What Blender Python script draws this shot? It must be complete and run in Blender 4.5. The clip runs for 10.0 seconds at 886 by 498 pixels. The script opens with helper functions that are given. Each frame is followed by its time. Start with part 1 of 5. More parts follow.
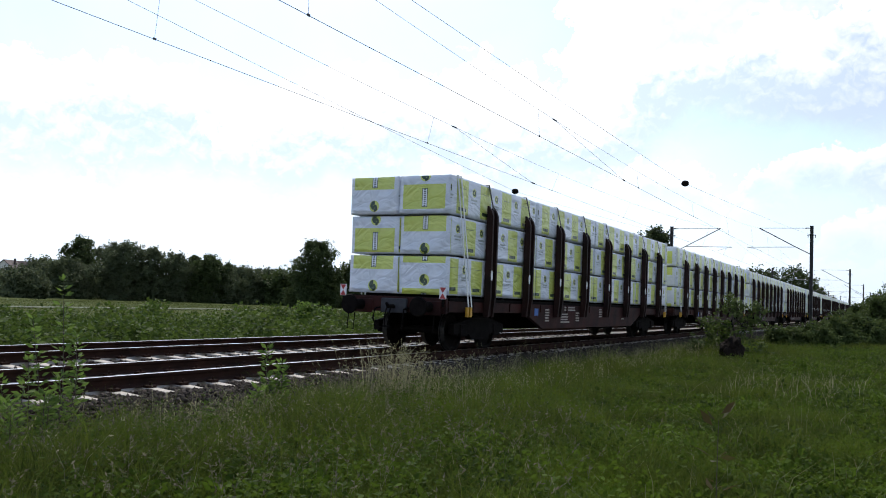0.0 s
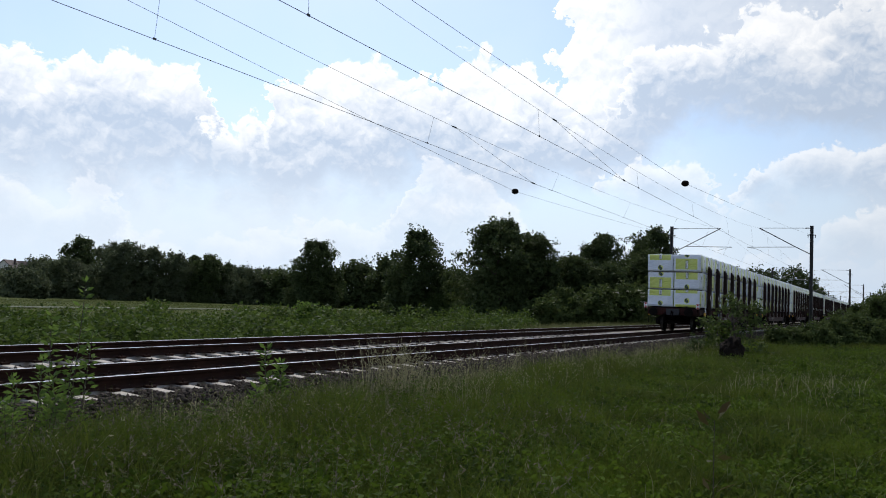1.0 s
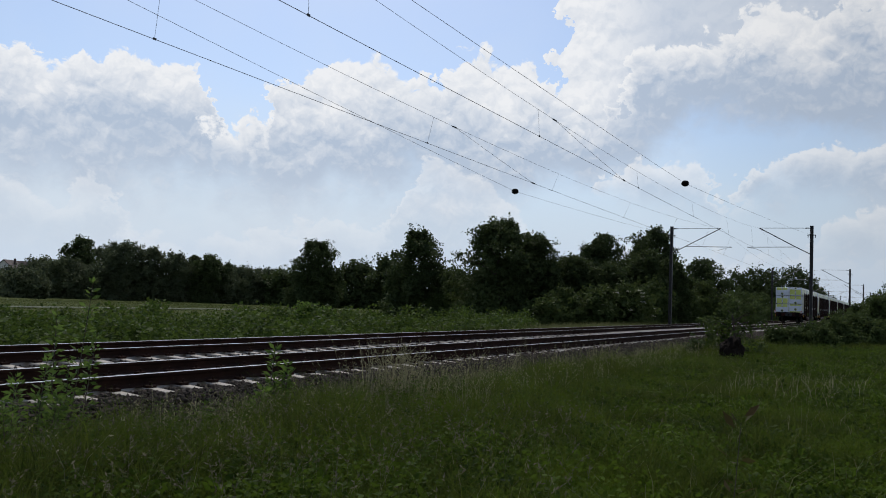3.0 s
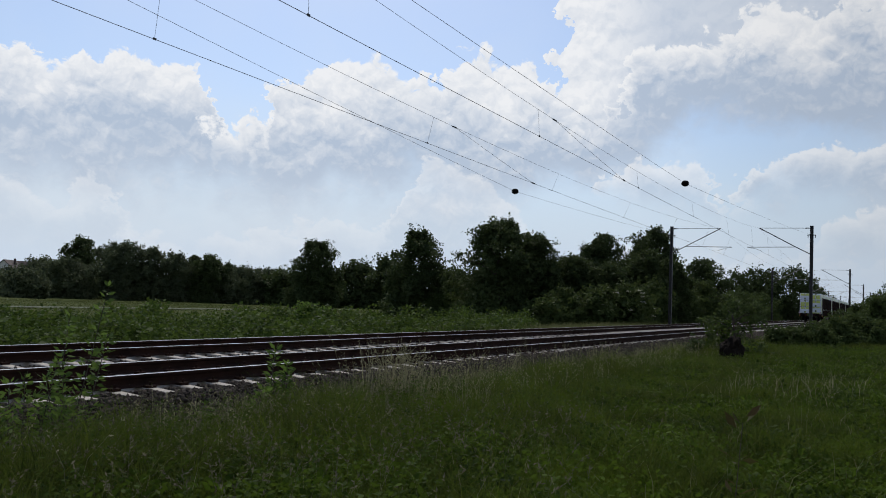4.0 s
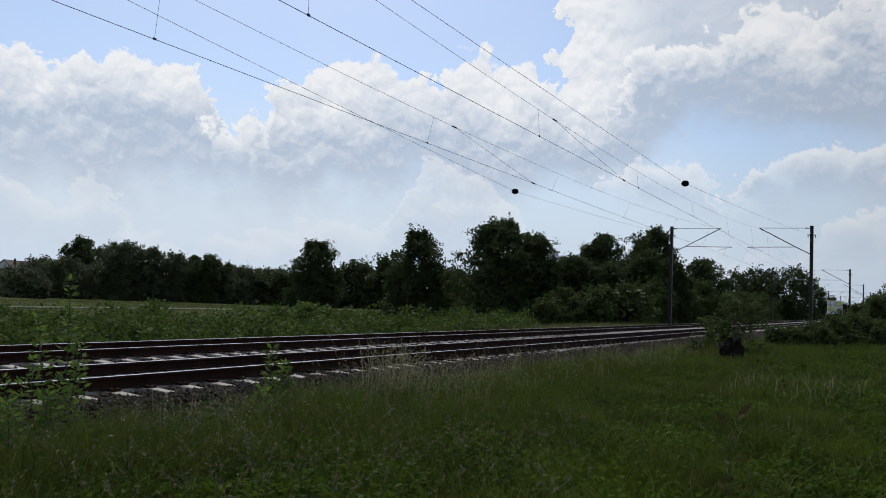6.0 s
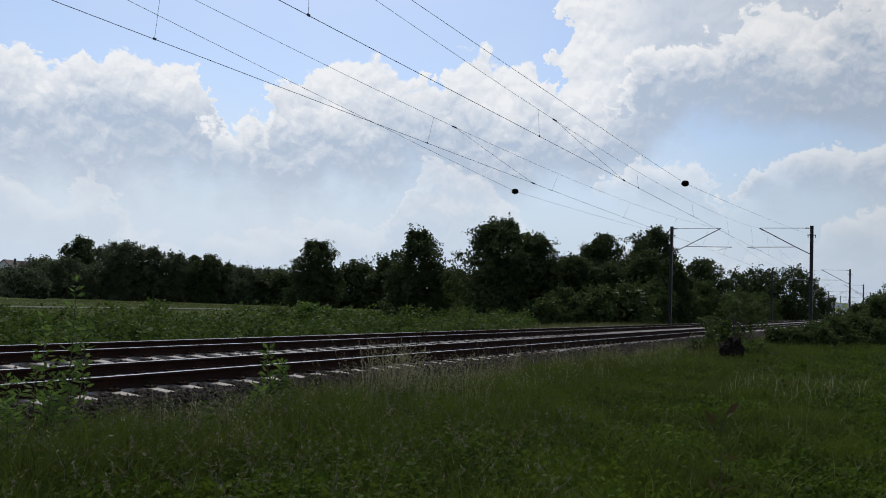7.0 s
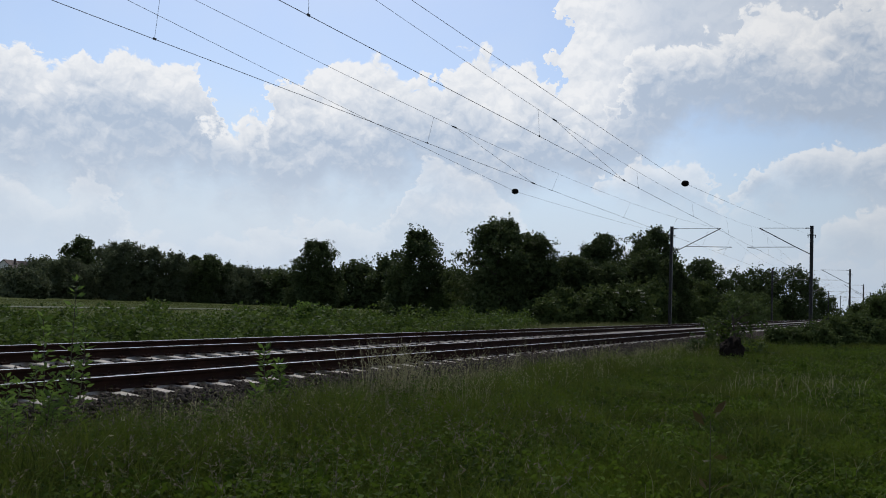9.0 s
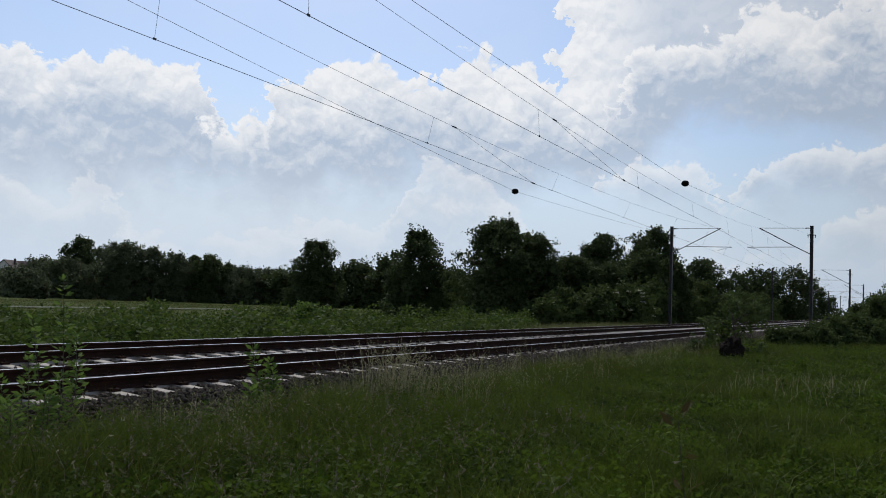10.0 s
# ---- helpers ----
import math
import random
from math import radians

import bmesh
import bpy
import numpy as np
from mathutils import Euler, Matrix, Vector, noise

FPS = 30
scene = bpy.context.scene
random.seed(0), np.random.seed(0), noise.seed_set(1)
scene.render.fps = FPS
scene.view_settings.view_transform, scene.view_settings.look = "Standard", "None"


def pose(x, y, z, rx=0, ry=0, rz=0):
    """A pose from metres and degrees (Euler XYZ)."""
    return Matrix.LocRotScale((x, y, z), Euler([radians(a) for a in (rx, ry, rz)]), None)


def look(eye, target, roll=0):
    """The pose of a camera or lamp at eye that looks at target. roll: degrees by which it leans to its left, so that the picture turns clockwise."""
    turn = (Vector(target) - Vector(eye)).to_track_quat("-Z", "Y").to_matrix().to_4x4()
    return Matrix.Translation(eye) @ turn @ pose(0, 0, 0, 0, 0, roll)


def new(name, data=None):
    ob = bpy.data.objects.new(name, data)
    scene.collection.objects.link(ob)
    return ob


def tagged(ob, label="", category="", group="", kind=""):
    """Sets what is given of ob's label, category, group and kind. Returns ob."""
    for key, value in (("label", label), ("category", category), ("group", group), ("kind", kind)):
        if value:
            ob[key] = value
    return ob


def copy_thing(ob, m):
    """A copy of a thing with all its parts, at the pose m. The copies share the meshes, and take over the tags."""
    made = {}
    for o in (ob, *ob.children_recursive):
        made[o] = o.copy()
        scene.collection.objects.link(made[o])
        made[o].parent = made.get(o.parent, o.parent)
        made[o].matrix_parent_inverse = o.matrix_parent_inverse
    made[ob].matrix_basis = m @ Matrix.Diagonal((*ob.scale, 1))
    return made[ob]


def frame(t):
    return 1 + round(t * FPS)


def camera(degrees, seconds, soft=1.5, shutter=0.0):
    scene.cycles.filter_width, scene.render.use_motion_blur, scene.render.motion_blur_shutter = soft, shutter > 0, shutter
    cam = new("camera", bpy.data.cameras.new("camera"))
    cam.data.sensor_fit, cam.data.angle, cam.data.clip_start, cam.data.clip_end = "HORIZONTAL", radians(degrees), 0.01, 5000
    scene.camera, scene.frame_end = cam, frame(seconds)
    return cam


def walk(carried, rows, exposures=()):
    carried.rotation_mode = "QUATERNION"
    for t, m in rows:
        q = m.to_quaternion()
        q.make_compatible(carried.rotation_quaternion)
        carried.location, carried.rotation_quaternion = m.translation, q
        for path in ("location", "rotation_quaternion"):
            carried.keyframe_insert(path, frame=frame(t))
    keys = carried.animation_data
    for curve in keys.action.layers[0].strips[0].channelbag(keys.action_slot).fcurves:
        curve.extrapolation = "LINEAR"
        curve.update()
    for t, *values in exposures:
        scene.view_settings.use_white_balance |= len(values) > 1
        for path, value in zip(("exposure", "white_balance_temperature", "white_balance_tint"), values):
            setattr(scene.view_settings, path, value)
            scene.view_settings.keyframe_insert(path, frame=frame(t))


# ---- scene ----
EYE = (9.788, -7.218, 1.182)
AIM = (8.844, -5.459, 1.301)
SPEED = 27.0          # train, metres per second along +Y
TAIL = 8.95           # rear end of the load at the start
cam = camera(55.6, 10.0, soft=1.0)
walk(cam, [(0.0, look(EYE, AIM, 2.3)), (10.0, look(EYE, AIM, 2.3))],
     exposures=[(0.0, 0.85), (0.5, 0.62), (1.0, 0.35), (1.5, 0.16), (2.0, 0.06), (2.7, 0.0), (10.0, 0.0)])

# ---- light ----
SUN_EL, SUN_AZ = 54.0, -38.0      # degrees; azimuth from +Y towards +X


def build_world():
    w = bpy.data.worlds.new("sky")
    scene.world = w
    w.use_nodes = True
    nt = w.node_tree
    nt.nodes.clear()
    N, L = nt.nodes.new, nt.links.new

    def m(op, a, b=None, c=None, clamp=False):
        n = N("ShaderNodeMath")
        n.operation, n.use_clamp = op, clamp
        for i, v in enumerate((a, b, c)):
            if v is None:
                continue
            if isinstance(v, (int, float)):
                n.inputs[i].default_value = v
            else:
                L(v, n.inputs[i])
        return n.outputs[0]

    def step(v, a, b):
        n = N("ShaderNodeMapRange")
        n.interpolation_type = "SMOOTHSTEP"
        L(v, n.inputs[0])
        n.inputs[1].default_value, n.inputs[2].default_value = a, b
        return n.outputs[0]

    def mixc(f, a, b):
        n = N("ShaderNodeMix")
        n.data_type = "RGBA"
        if isinstance(f, (int, float)):
            n.inputs[0].default_value = f
        else:
            L(f, n.inputs[0])
        for i, v in ((6, a), (7, b)):
            if isinstance(v, tuple):
                n.inputs[i].default_value = (*v, 1)
            else:
                L(v, n.inputs[i])
        return n.outputs[2]

    tc = N("ShaderNodeTexCoord").outputs["Generated"]
    sep = N("ShaderNodeSeparateXYZ")
    L(tc, sep.inputs[0])
    x, y, z = sep.outputs
    az = m("MULTIPLY", m("ARCTAN2", x, y), 57.2958)
    el = m("MULTIPLY", m("ARCSINE", z), 57.2958)
    pos = N("ShaderNodeCombineXYZ")
    L(m("MULTIPLY", az, 0.1), pos.inputs[0])
    L(m("MULTIPLY", el, 0.115), pos.inputs[1])
    P = pos.outputs[0]

    def fbm(scale, detail, rough, off=0.0, dist=0.0, vec=None):
        n = N("ShaderNodeTexNoise")
        n.noise_dimensions = "4D"
        L(vec or P, n.inputs["Vector"])
        n.inputs["W"].default_value = off
        n.inputs["Scale"].default_value, n.inputs["Detail"].default_value = scale, detail
        n.inputs["Roughness"].default_value, n.inputs["Distortion"].default_value = rough, dist
        return n.outputs[0]

    def shifted(vec, d):
        n = N("ShaderNodeVectorMath")
        n.operation = "ADD"
        L(vec, n.inputs[0])
        n.inputs[1].default_value = d
        return n.outputs[0]

    def swirl(vec, scale, amount):
        """Bend the lookup a little, so that the heads of the clouds curl."""
        n, c, o = N("ShaderNodeTexNoise"), N("ShaderNodeVectorMath"), N("ShaderNodeVectorMath")
        L(vec, n.inputs["Vector"])
        n.inputs["Scale"].default_value, n.inputs["Detail"].default_value, n.inputs["Roughness"].default_value = scale, 4, 0.6
        c.operation, o.operation = "MULTIPLY_ADD", "ADD"
        L(n.outputs["Color"], c.inputs[0])
        c.inputs[1].default_value, c.inputs[2].default_value = (amount, amount, 0), (-amount / 2, -amount / 2, 0)
        L(vec, o.inputs[0])
        L(c.outputs[0], o.inputs[1])
        return o.outputs[0]

    def heads(vec):
        """Rounded cauliflower heads, large and small: 0 between them, 1 on their crowns."""
        n = N("ShaderNodeTexVoronoi")
        n.voronoi_dimensions, n.feature = "2D", "F1"
        L(vec, n.inputs["Vector"])
        n.inputs["Scale"].default_value, n.inputs["Detail"].default_value = 3.4, 3.4
        n.inputs["Roughness"].default_value, n.inputs["Lacunarity"].default_value = 0.56, 2.2
        return m("SUBTRACT", 1.0, n.outputs["Distance"])

    SW = swirl(P, 4.0, 0.22)
    soft = fbm(2.2, 9, 0.58, 1.3, 0.2)
    puff = m("ADD", m("MULTIPLY", heads(SW), 0.55), m("MULTIPLY", soft, 0.6))
    above = m("ADD", m("MULTIPLY", heads(shifted(SW, (-0.012, 0.05, 0))), 0.55), m("MULTIPLY", fbm(2.2, 9, 0.58, 1.3, 0.2, shifted(P, (-0.012, 0.05, 0))), 0.6))
    relief = m("SUBTRACT", puff, above)
    shade = fbm(1.3, 7, 0.52, 8.2, 0.25)
    fine = fbm(9.0, 10, 0.62, 3.1, 0.3)
    wisp = fbm(0.9, 6, 0.6, 12.0, 0.6)
    AZ0, SPAN, TOP = -75.0, 95.0, 26.0
    bent = m("ADD", az, m("ADD", m("MULTIPLY_ADD", fbm(5.0, 6, 0.62, 21.0), 5.5, -2.75), m("MULTIPLY_ADD", puff, 2.4, -1.5)))
    azf = m("MULTIPLY_ADD", bent, 1 / SPAN, -AZ0 / SPAN, True)

    def edge_of(tab, amp):
        """Height above the horizon of the tops of one bank of cumulus, minus the height looked at."""
        c = N("ShaderNodeFloatCurve")
        cv = c.mapping.curves[0]
        tab = [(AZ0, tab[0][1])] + list(tab) + [(AZ0 + SPAN, tab[-1][1])]
        for i, (a, h) in enumerate(tab):
            px, py = (a - AZ0) / SPAN, max(0.0, h / TOP)
            if i == 0:
                cv.points[0].location = (px, py)
            elif i == len(tab) - 1:
                cv.points[-1].location = (px, py)
            else:
                cv.points.new(px, py)
        for p in cv.points:
            p.handle_type = "AUTO_CLAMPED"
        c.mapping.update()
        L(azf, c.inputs["Value"])
        top = m("MULTIPLY", c.outputs[0], TOP)
        return m("SUBTRACT", m("ADD", top, m("MULTIPLY_ADD", puff, amp, -0.62 * amp)), el)

    BANKS = [
        # tops along the horizon; roughness of the outline; height of the base; height of the lit part; density
        ([(-60, 15.2), (-56, 15.8), (-54.9, 14.2), (-51.4, 15.8), (-47.3, 15.9), (-45.3, 15.2), (-44.3, 12.2), (-42.2, 12.4), (-40.7, 14.8), (-39.3, 16.0),
          (-34.5, 17.0), (-31, 15.4), (-28.5, 17.0), (-24.2, 17.5), (-22.0, 15.8), (-21.2, 18.6), (-19.6, 22.3), (-0.5, 25)], 3.6, 6.8, 11.8, 0.96),
        ([(-19.5, 12.0), (-17.6, 15.4), (-15.8, 17.4), (-13, 18.3), (-10.7, 18.6), (-8.3, 20.4), (-6.2, 19.5), (-0.5, 22)], 3.4, 13.2, 16.2, 0.96),
        ([(-12.5, 0), (-10.8, 6.0), (-9.1, 8.6), (-7.5, 10.8), (-3.2, 11.8), (-0.4, 12.2)], 3.0, 6.8, 9.8, 0.75),
        ([(-20.5, 0), (-19.2, 5.3), (-18.4, 8.6), (-15.6, 10.4), (-13.4, 10.7), (-11.3, 9.8), (-10.2, 5.0), (-9.0, 0)], 2.6, 6.4, 9.0, 0.62),
        ([(-57, 7.3), (-54.4, 6.4), (-51.3, 7.3), (-50.2, 5.6), (-48, 4.0), (-42.8, 4.0), (-40.6, 5.1), (-35.4, 6.0), (-33.8, 5.2), (-31.2, 8.8), (-28.6, 10.2), (-26.2, 8.8),
          (-23.5, 6.5), (-20, 4.2)], 2.6, 2.6, 6.4, 0.5),
        ([(-7.6, 0), (-6.3, 3.3), (-4.4, 6.4), (-0.4, 7.3)], 2.6, 3.2, 6.0, 0.7)]

    sky = N("ShaderNodeTexSky")
    sky.sky_type, sky.sun_disc = "NISHITA", False
    sky.sun_elevation, sky.sun_rotation = radians(SUN_EL), radians(SUN_AZ)
    sky.air_density, sky.dust_density, sky.ozone_density = 1.0, 1.5, 1.0
    blue = N("ShaderNodeVectorMath")
    blue.operation = "SCALE"
    L(sky.outputs[0], blue.inputs[0])
    blue.inputs["Scale"].default_value = 0.115
    tint = N("ShaderNodeVectorMath")
    tint.operation = "MULTIPLY"
    L(blue.outputs[0], tint.inputs[0])
    tint.inputs[1].default_value = (0.90, 0.97, 1.06)
    pale = mixc(step(el, 1.0, 15.0), (0.56, 0.66, 0.79), tint.outputs[0])
    # thin high cloud and scattered cloud overhead
    veil = m("MULTIPLY", step(m("ADD", m("MULTIPLY", shade, 0.6), m("MULTIPLY", wisp, 0.5)), 0.42, 0.72), m("MULTIPLY_ADD", step(el, 16.0, 8.0), 0.45, 0.12))
    col = mixc(veil, pale, (0.70, 0.76, 0.83))
    col = mixc(m("MULTIPLY", m("MULTIPLY", step(el, 23.0, 29.0), step(wisp, 0.5, 0.64)), 0.4), col, (0.74, 0.77, 0.81))
    aside = step(az, -19.0, -13.0)          # the tall bank thins out towards its shaded side
    for i, (tab, amp, floor_el, lit_el, dense) in enumerate(BANKS):
        e = edge_of(tab, amp)
        hgt = m("ADD", el, m("ADD", m("MULTIPLY_ADD", shade, 11.0, -5.5), m("MULTIPLY_ADD", puff, 2.4, -1.3)))
        if i == 0:
            hgt = m("SUBTRACT", hgt, m("MULTIPLY", aside, 4.6))
        base = step(hgt, floor_el - 2.8, floor_el + 1.6)
        alpha = m("MULTIPLY", m("MULTIPLY", step(e, -0.05, 0.45), base), dense)
        body = m("MULTIPLY", step(hgt, floor_el + 1.0, lit_el + 2.6), 0.84)
        rim = m("MULTIPLY", m("SUBTRACT", 1.0, step(e, 0.3, 2.8)), 0.9)
        lit = m("ADD", m("MAXIMUM", body, rim), m("MULTIPLY", relief, 0.95))
        lit = m("ADD", lit, m("MULTIPLY_ADD", fine, 0.10, -0.03), None, True)
        if i == 0:
            lit = m("MULTIPLY", lit, m("SUBTRACT", 1.0, m("MULTIPLY", aside, 0.6)))
        ccol = mixc(lit, (0.44, 0.525, 0.655), (0.865, 0.875, 0.895))
        hz = m("MULTIPLY", step(el, 11.0, 3.0), 0.55)
        ccol = mixc(hz, ccol, (0.62, 0.69, 0.78))
        col = mixc(alpha, col, ccol)
    # the sky away from the sun is a little duller
    dull = N("ShaderNodeVectorMath")
    dull.operation = "SCALE"
    L(col, dull.inputs[0])
    L(m("SUBTRACT", 1.0, m("MULTIPLY", step(az, -18.0, 2.0), 0.16)), dull.inputs["Scale"])
    bg = N("ShaderNodeBackground")
    L(dull.outputs[0], bg.inputs[0])
    bg.inputs[1].default_value = 1.0
    out = N("ShaderNodeOutputWorld")
    L(bg.outputs[0], out.inputs[0])


build_world()
sun = new("sun", bpy.data.lights.new("sun", "SUN"))
sun.data.energy, sun.data.angle, sun.data.color = 2.05, radians(3), (1.0, 0.94, 0.84)
_d = Vector((math.sin(radians(SUN_AZ)) * math.cos(radians(SUN_EL)), math.cos(radians(SUN_AZ)) * math.cos(radians(SUN_EL)), math.sin(radians(SUN_EL))))
sun.matrix_world = look(_d * 50, (0, 0, 0))

# ---- materials ----


class Nodes:
    def __init__(self, name):
        self.mat = bpy.data.materials.new(name)
        self.mat.use_nodes = True
        self.t = self.mat.node_tree
        self.b = self.t.nodes["Principled BSDF"]
        self.out = self.t.nodes["Material Output"]

    def n(self, kind, **kw):
        node = self.t.nodes.new(kind)
        for k, v in kw.items():
            node.inputs[k].default_value = v
        return node

    def link(self, a, b):
        self.t.links.new(a, b)

    def coord(self, which="Object"):
        return self.t.nodes.new("ShaderNodeTexCoord").outputs[which]

    def noise(self, scale, detail=4, rough=0.55, vec=None, dist=0.0):
        n = self.n("ShaderNodeTexNoise", Scale=scale, Detail=detail, Roughness=rough, Distortion=dist)
        self.link(vec if vec else self.coord(), n.inputs["Vector"])
        return n.outputs[0]

    def math(self, op, a, b=0.0, clamp=False):
        n = self.t.nodes.new("ShaderNodeMath")
        n.operation, n.use_clamp = op, clamp
        for i, v in enumerate((a, b)):
            if isinstance(v, (int, float)):
                n.inputs[i].default_value = v
            else:
                self.link(v, n.inputs[i])
        return n.outputs[0]

    def ramp(self, f, lo, hi, c0, c1):
        r = self.t.nodes.new("ShaderNodeMapRange")
        self.link(f, r.inputs[0])
        r.inputs[1].default_value, r.inputs[2].default_value = lo, hi
        return self.mix(r.outputs[0], c0, c1)

    def mix(self, f, a, b):
        n = self.t.nodes.new("ShaderNodeMix")
        n.data_type = "RGBA"
        if isinstance(f, (int, float)):
            n.inputs[0].default_value = f
        else:
            self.link(f, n.inputs[0])
        for i, v in ((6, a), (7, b)):
            if isinstance(v, tuple):
                n.inputs[i].default_value = (*v, 1)
            else:
                self.link(v, n.inputs[i])
        return n.outputs[2]

    def rnd(self, which="island"):
        if which == "island":
            return self.t.nodes.new("ShaderNodeNewGeometry").outputs["Random Per Island"]
        return self.t.nodes.new("ShaderNodeObjectInfo").outputs["Random"]

    def bump(self, f, strength, dist=0.02):
        n = self.n("ShaderNodeBump", Strength=strength, Distance=dist)
        self.link(f, n.inputs["Height"])
        self.link(n.outputs[0], self.b.inputs["Normal"])

    def done(self, col=None, rough=0.6, metal=0.0, spec=None):
        if col is not None:
            if isinstance(col, tuple):
                self.b.inputs["Base Color"].default_value = (*col, 1)
            else:
                self.link(col, self.b.inputs["Base Color"])
        if isinstance(rough, (int, float)):
            self.b.inputs["Roughness"].default_value = rough
        else:
            self.link(rough, self.b.inputs["Roughness"])
        self.b.inputs["Metallic"].default_value = metal
        if spec is not None:
            self.b.inputs["Specular IOR Level"].default_value = spec
        return self.mat


def simple(name, c0, c1, scale=8.0, rough=0.6, metal=0.0, bump=0.15, fine=60.0, spec=None):
    k = Nodes(name)
    a, b = k.noise(scale, 5), k.noise(fine, 3)
    col = k.ramp(a, 0.35, 0.65, c0, c1)
    col = k.mix(k.math("MULTIPLY", b, 0.35), col, tuple(v * 0.6 for v in c0))
    k.bump(b, bump)
    return k.done(col, rough, metal, spec)


def leafy(name, c0, c1, c2, trans=0.35, rough=0.55, big=0.35, spec=0.15):
    """Leaf or blade: colour differs from leaf to leaf and in broad patches, and light comes through."""
    k = Nodes(name)
    r = k.rnd()
    col = k.ramp(r, 0.0, 1.0, c0, c1)
    patch = k.noise(big, 3)
    col = k.mix(k.math("MULTIPLY", k.math("SUBTRACT", patch, 0.44, True), 4.0, True), col, c2)
    k.done(col, rough, 0.0, spec)
    tr = k.t.nodes.new("ShaderNodeBsdfTranslucent")
    k.link(k.mix(0.5, col, tuple(min(1, v * 1.8) for v in c1)), tr.inputs[0])
    mx = k.t.nodes.new("ShaderNodeMixShader")
    mx.inputs[0].default_value = trans
    k.link(k.b.outputs[0], mx.inputs[1])
    k.link(tr.outputs[0], mx.inputs[2])
    k.link(mx.outputs[0], k.out.inputs[0])
    return k.mat


def make_film_mat():
    """White wrapping film with printed yellow-green panels, dark bars and round marks; UV in metres, end faces from v = 5 on."""
    k = Nodes("printed_film")
    uv = k.t.nodes.new("ShaderNodeUVMap")
    uv.uv_map = "print"
    s = k.t.nodes.new("ShaderNodeSeparateXYZ")
    k.link(uv.outputs[0], s.inputs[0])
    u, v = s.outputs[0], s.outputs[1]
    M = k.math

    def inside(c, a, b):
        return M("MULTIPLY", M("GREATER_THAN", c, a), M("LESS_THAN", c, b))

    def rect(cu, cv, a, b, c, d):
        return M("MULTIPLY", inside(cu, a, b), inside(cv, c, d))

    def ring(cu, cv, x, y, r0, r1):
        dx, dy = M("SUBTRACT", cu, x), M("SUBTRACT", cv, y)
        d = M("SQRT", M("ADD", M("MULTIPLY", dx, dx), M("MULTIPLY", dy, dy)))
        return inside(d, r0, r1)

    def add(*ms):
        o = ms[0]
        for q in ms[1:]:
            o = M("MAXIMUM", o, q)
        return o

    end = M("GREATER_THAN", v, 4.0)
    side = M("SUBTRACT", 1.0, end)
    su = M("FLOORED_MODULO", u, 1.22)
    ev = M("FLOORED_MODULO", M("SUBTRACT", v, 5.0), 1.12)
    yellow = add(M("MULTIPLY", side, add(rect(su, v, 0.02, 0.60, 0.03, 0.82))),
                 M("MULTIPLY", end, rect(u, ev, 0.10, 1.18, 0.0, 0.55)))
    disc = add(M("MULTIPLY", side, ring(su, v, 0.90, 0.58, -1, 0.10)), M("MULTIPLY", end, ring(u, ev, 0.66, 0.74, -1, 0.13)))
    def half(cu, cv, x, y, r, s):
        return M("MULTIPLY", ring(cu, cv, x, y, 0.018, r), M("GREATER_THAN", M("MULTIPLY", M("SUBTRACT", cu, x), s), -0.012))

    dark = add(M("MULTIPLY", side, add(rect(su, v, 0.12, 0.50, 0.10, 0.18), ring(su, v, 0.90, 0.58, 0.03, 0.072), rect(su, v, 0.97, 1.0, 0.5, 0.64))),
               M("MULTIPLY", end, add(half(u, ev, 0.66, 0.76, 0.105, -1), half(u, ev, 0.66, 0.70, 0.085, 1), rect(u, ev, 0.59, 0.73, 0.04, 0.46))))
    grey = M("MULTIPLY", side, add(rect(su, v, 0.74, 1.08, 0.39, 0.43), rect(su, v, 0.78, 1.04, 0.33, 0.355), rect(su, v, 0.12, 0.48, 0.60, 0.62)))
    plate = M("MULTIPLY", end, rect(u, ev, 0.605, 0.715, 0.055, 0.445))
    pbar = M("MULTIPLY", plate, M("MULTIPLY", inside(u, 0.635, 0.685), M("GREATER_THAN", M("FLOORED_MODULO", ev, 0.045), 0.016)))
    film = k.ramp(k.noise(2.0, 4), 0.3, 0.7, (0.60, 0.645, 0.72), (0.70, 0.735, 0.79))
    yel = k.ramp(k.noise(3.0, 3), 0.3, 0.7, (0.50, 0.56, 0.10), (0.60, 0.65, 0.17))
    col = k.mix(M("MAXIMUM", yellow, disc), film, yel)
    col = k.mix(M("MULTIPLY", grey, 0.6), col, (0.12, 0.16, 0.10))
    col = k.mix(dark, col, (0.02, 0.045, 0.02))
    col = k.mix(plate, col, (0.72, 0.75, 0.78))
    col = k.mix(pbar, col, (0.12, 0.13, 0.13))
    mp = k.t.nodes.new("ShaderNodeMapping")
    mp.inputs["Rotation"].default_value = (0.5, 0.3, 0.6)
    mp.inputs["Scale"].default_value = (1.0, 0.6, 1.5)
    k.link(k.coord(), mp.inputs["Vector"])
    c1 = M("ABSOLUTE", M("SUBTRACT", k.noise(0.75, 2, 0.45, mp.outputs[0], 0.9), 0.5))
    c2 = M("ABSOLUTE", M("SUBTRACT", k.noise(2.1, 2, 0.45, mp.outputs[0], 1.1), 0.5))
    k.bump(M("ADD", c1, M("MULTIPLY", c2, 0.42)), 1.0, 0.15)
    return k.done(col, 0.30, 0.0, 0.5)


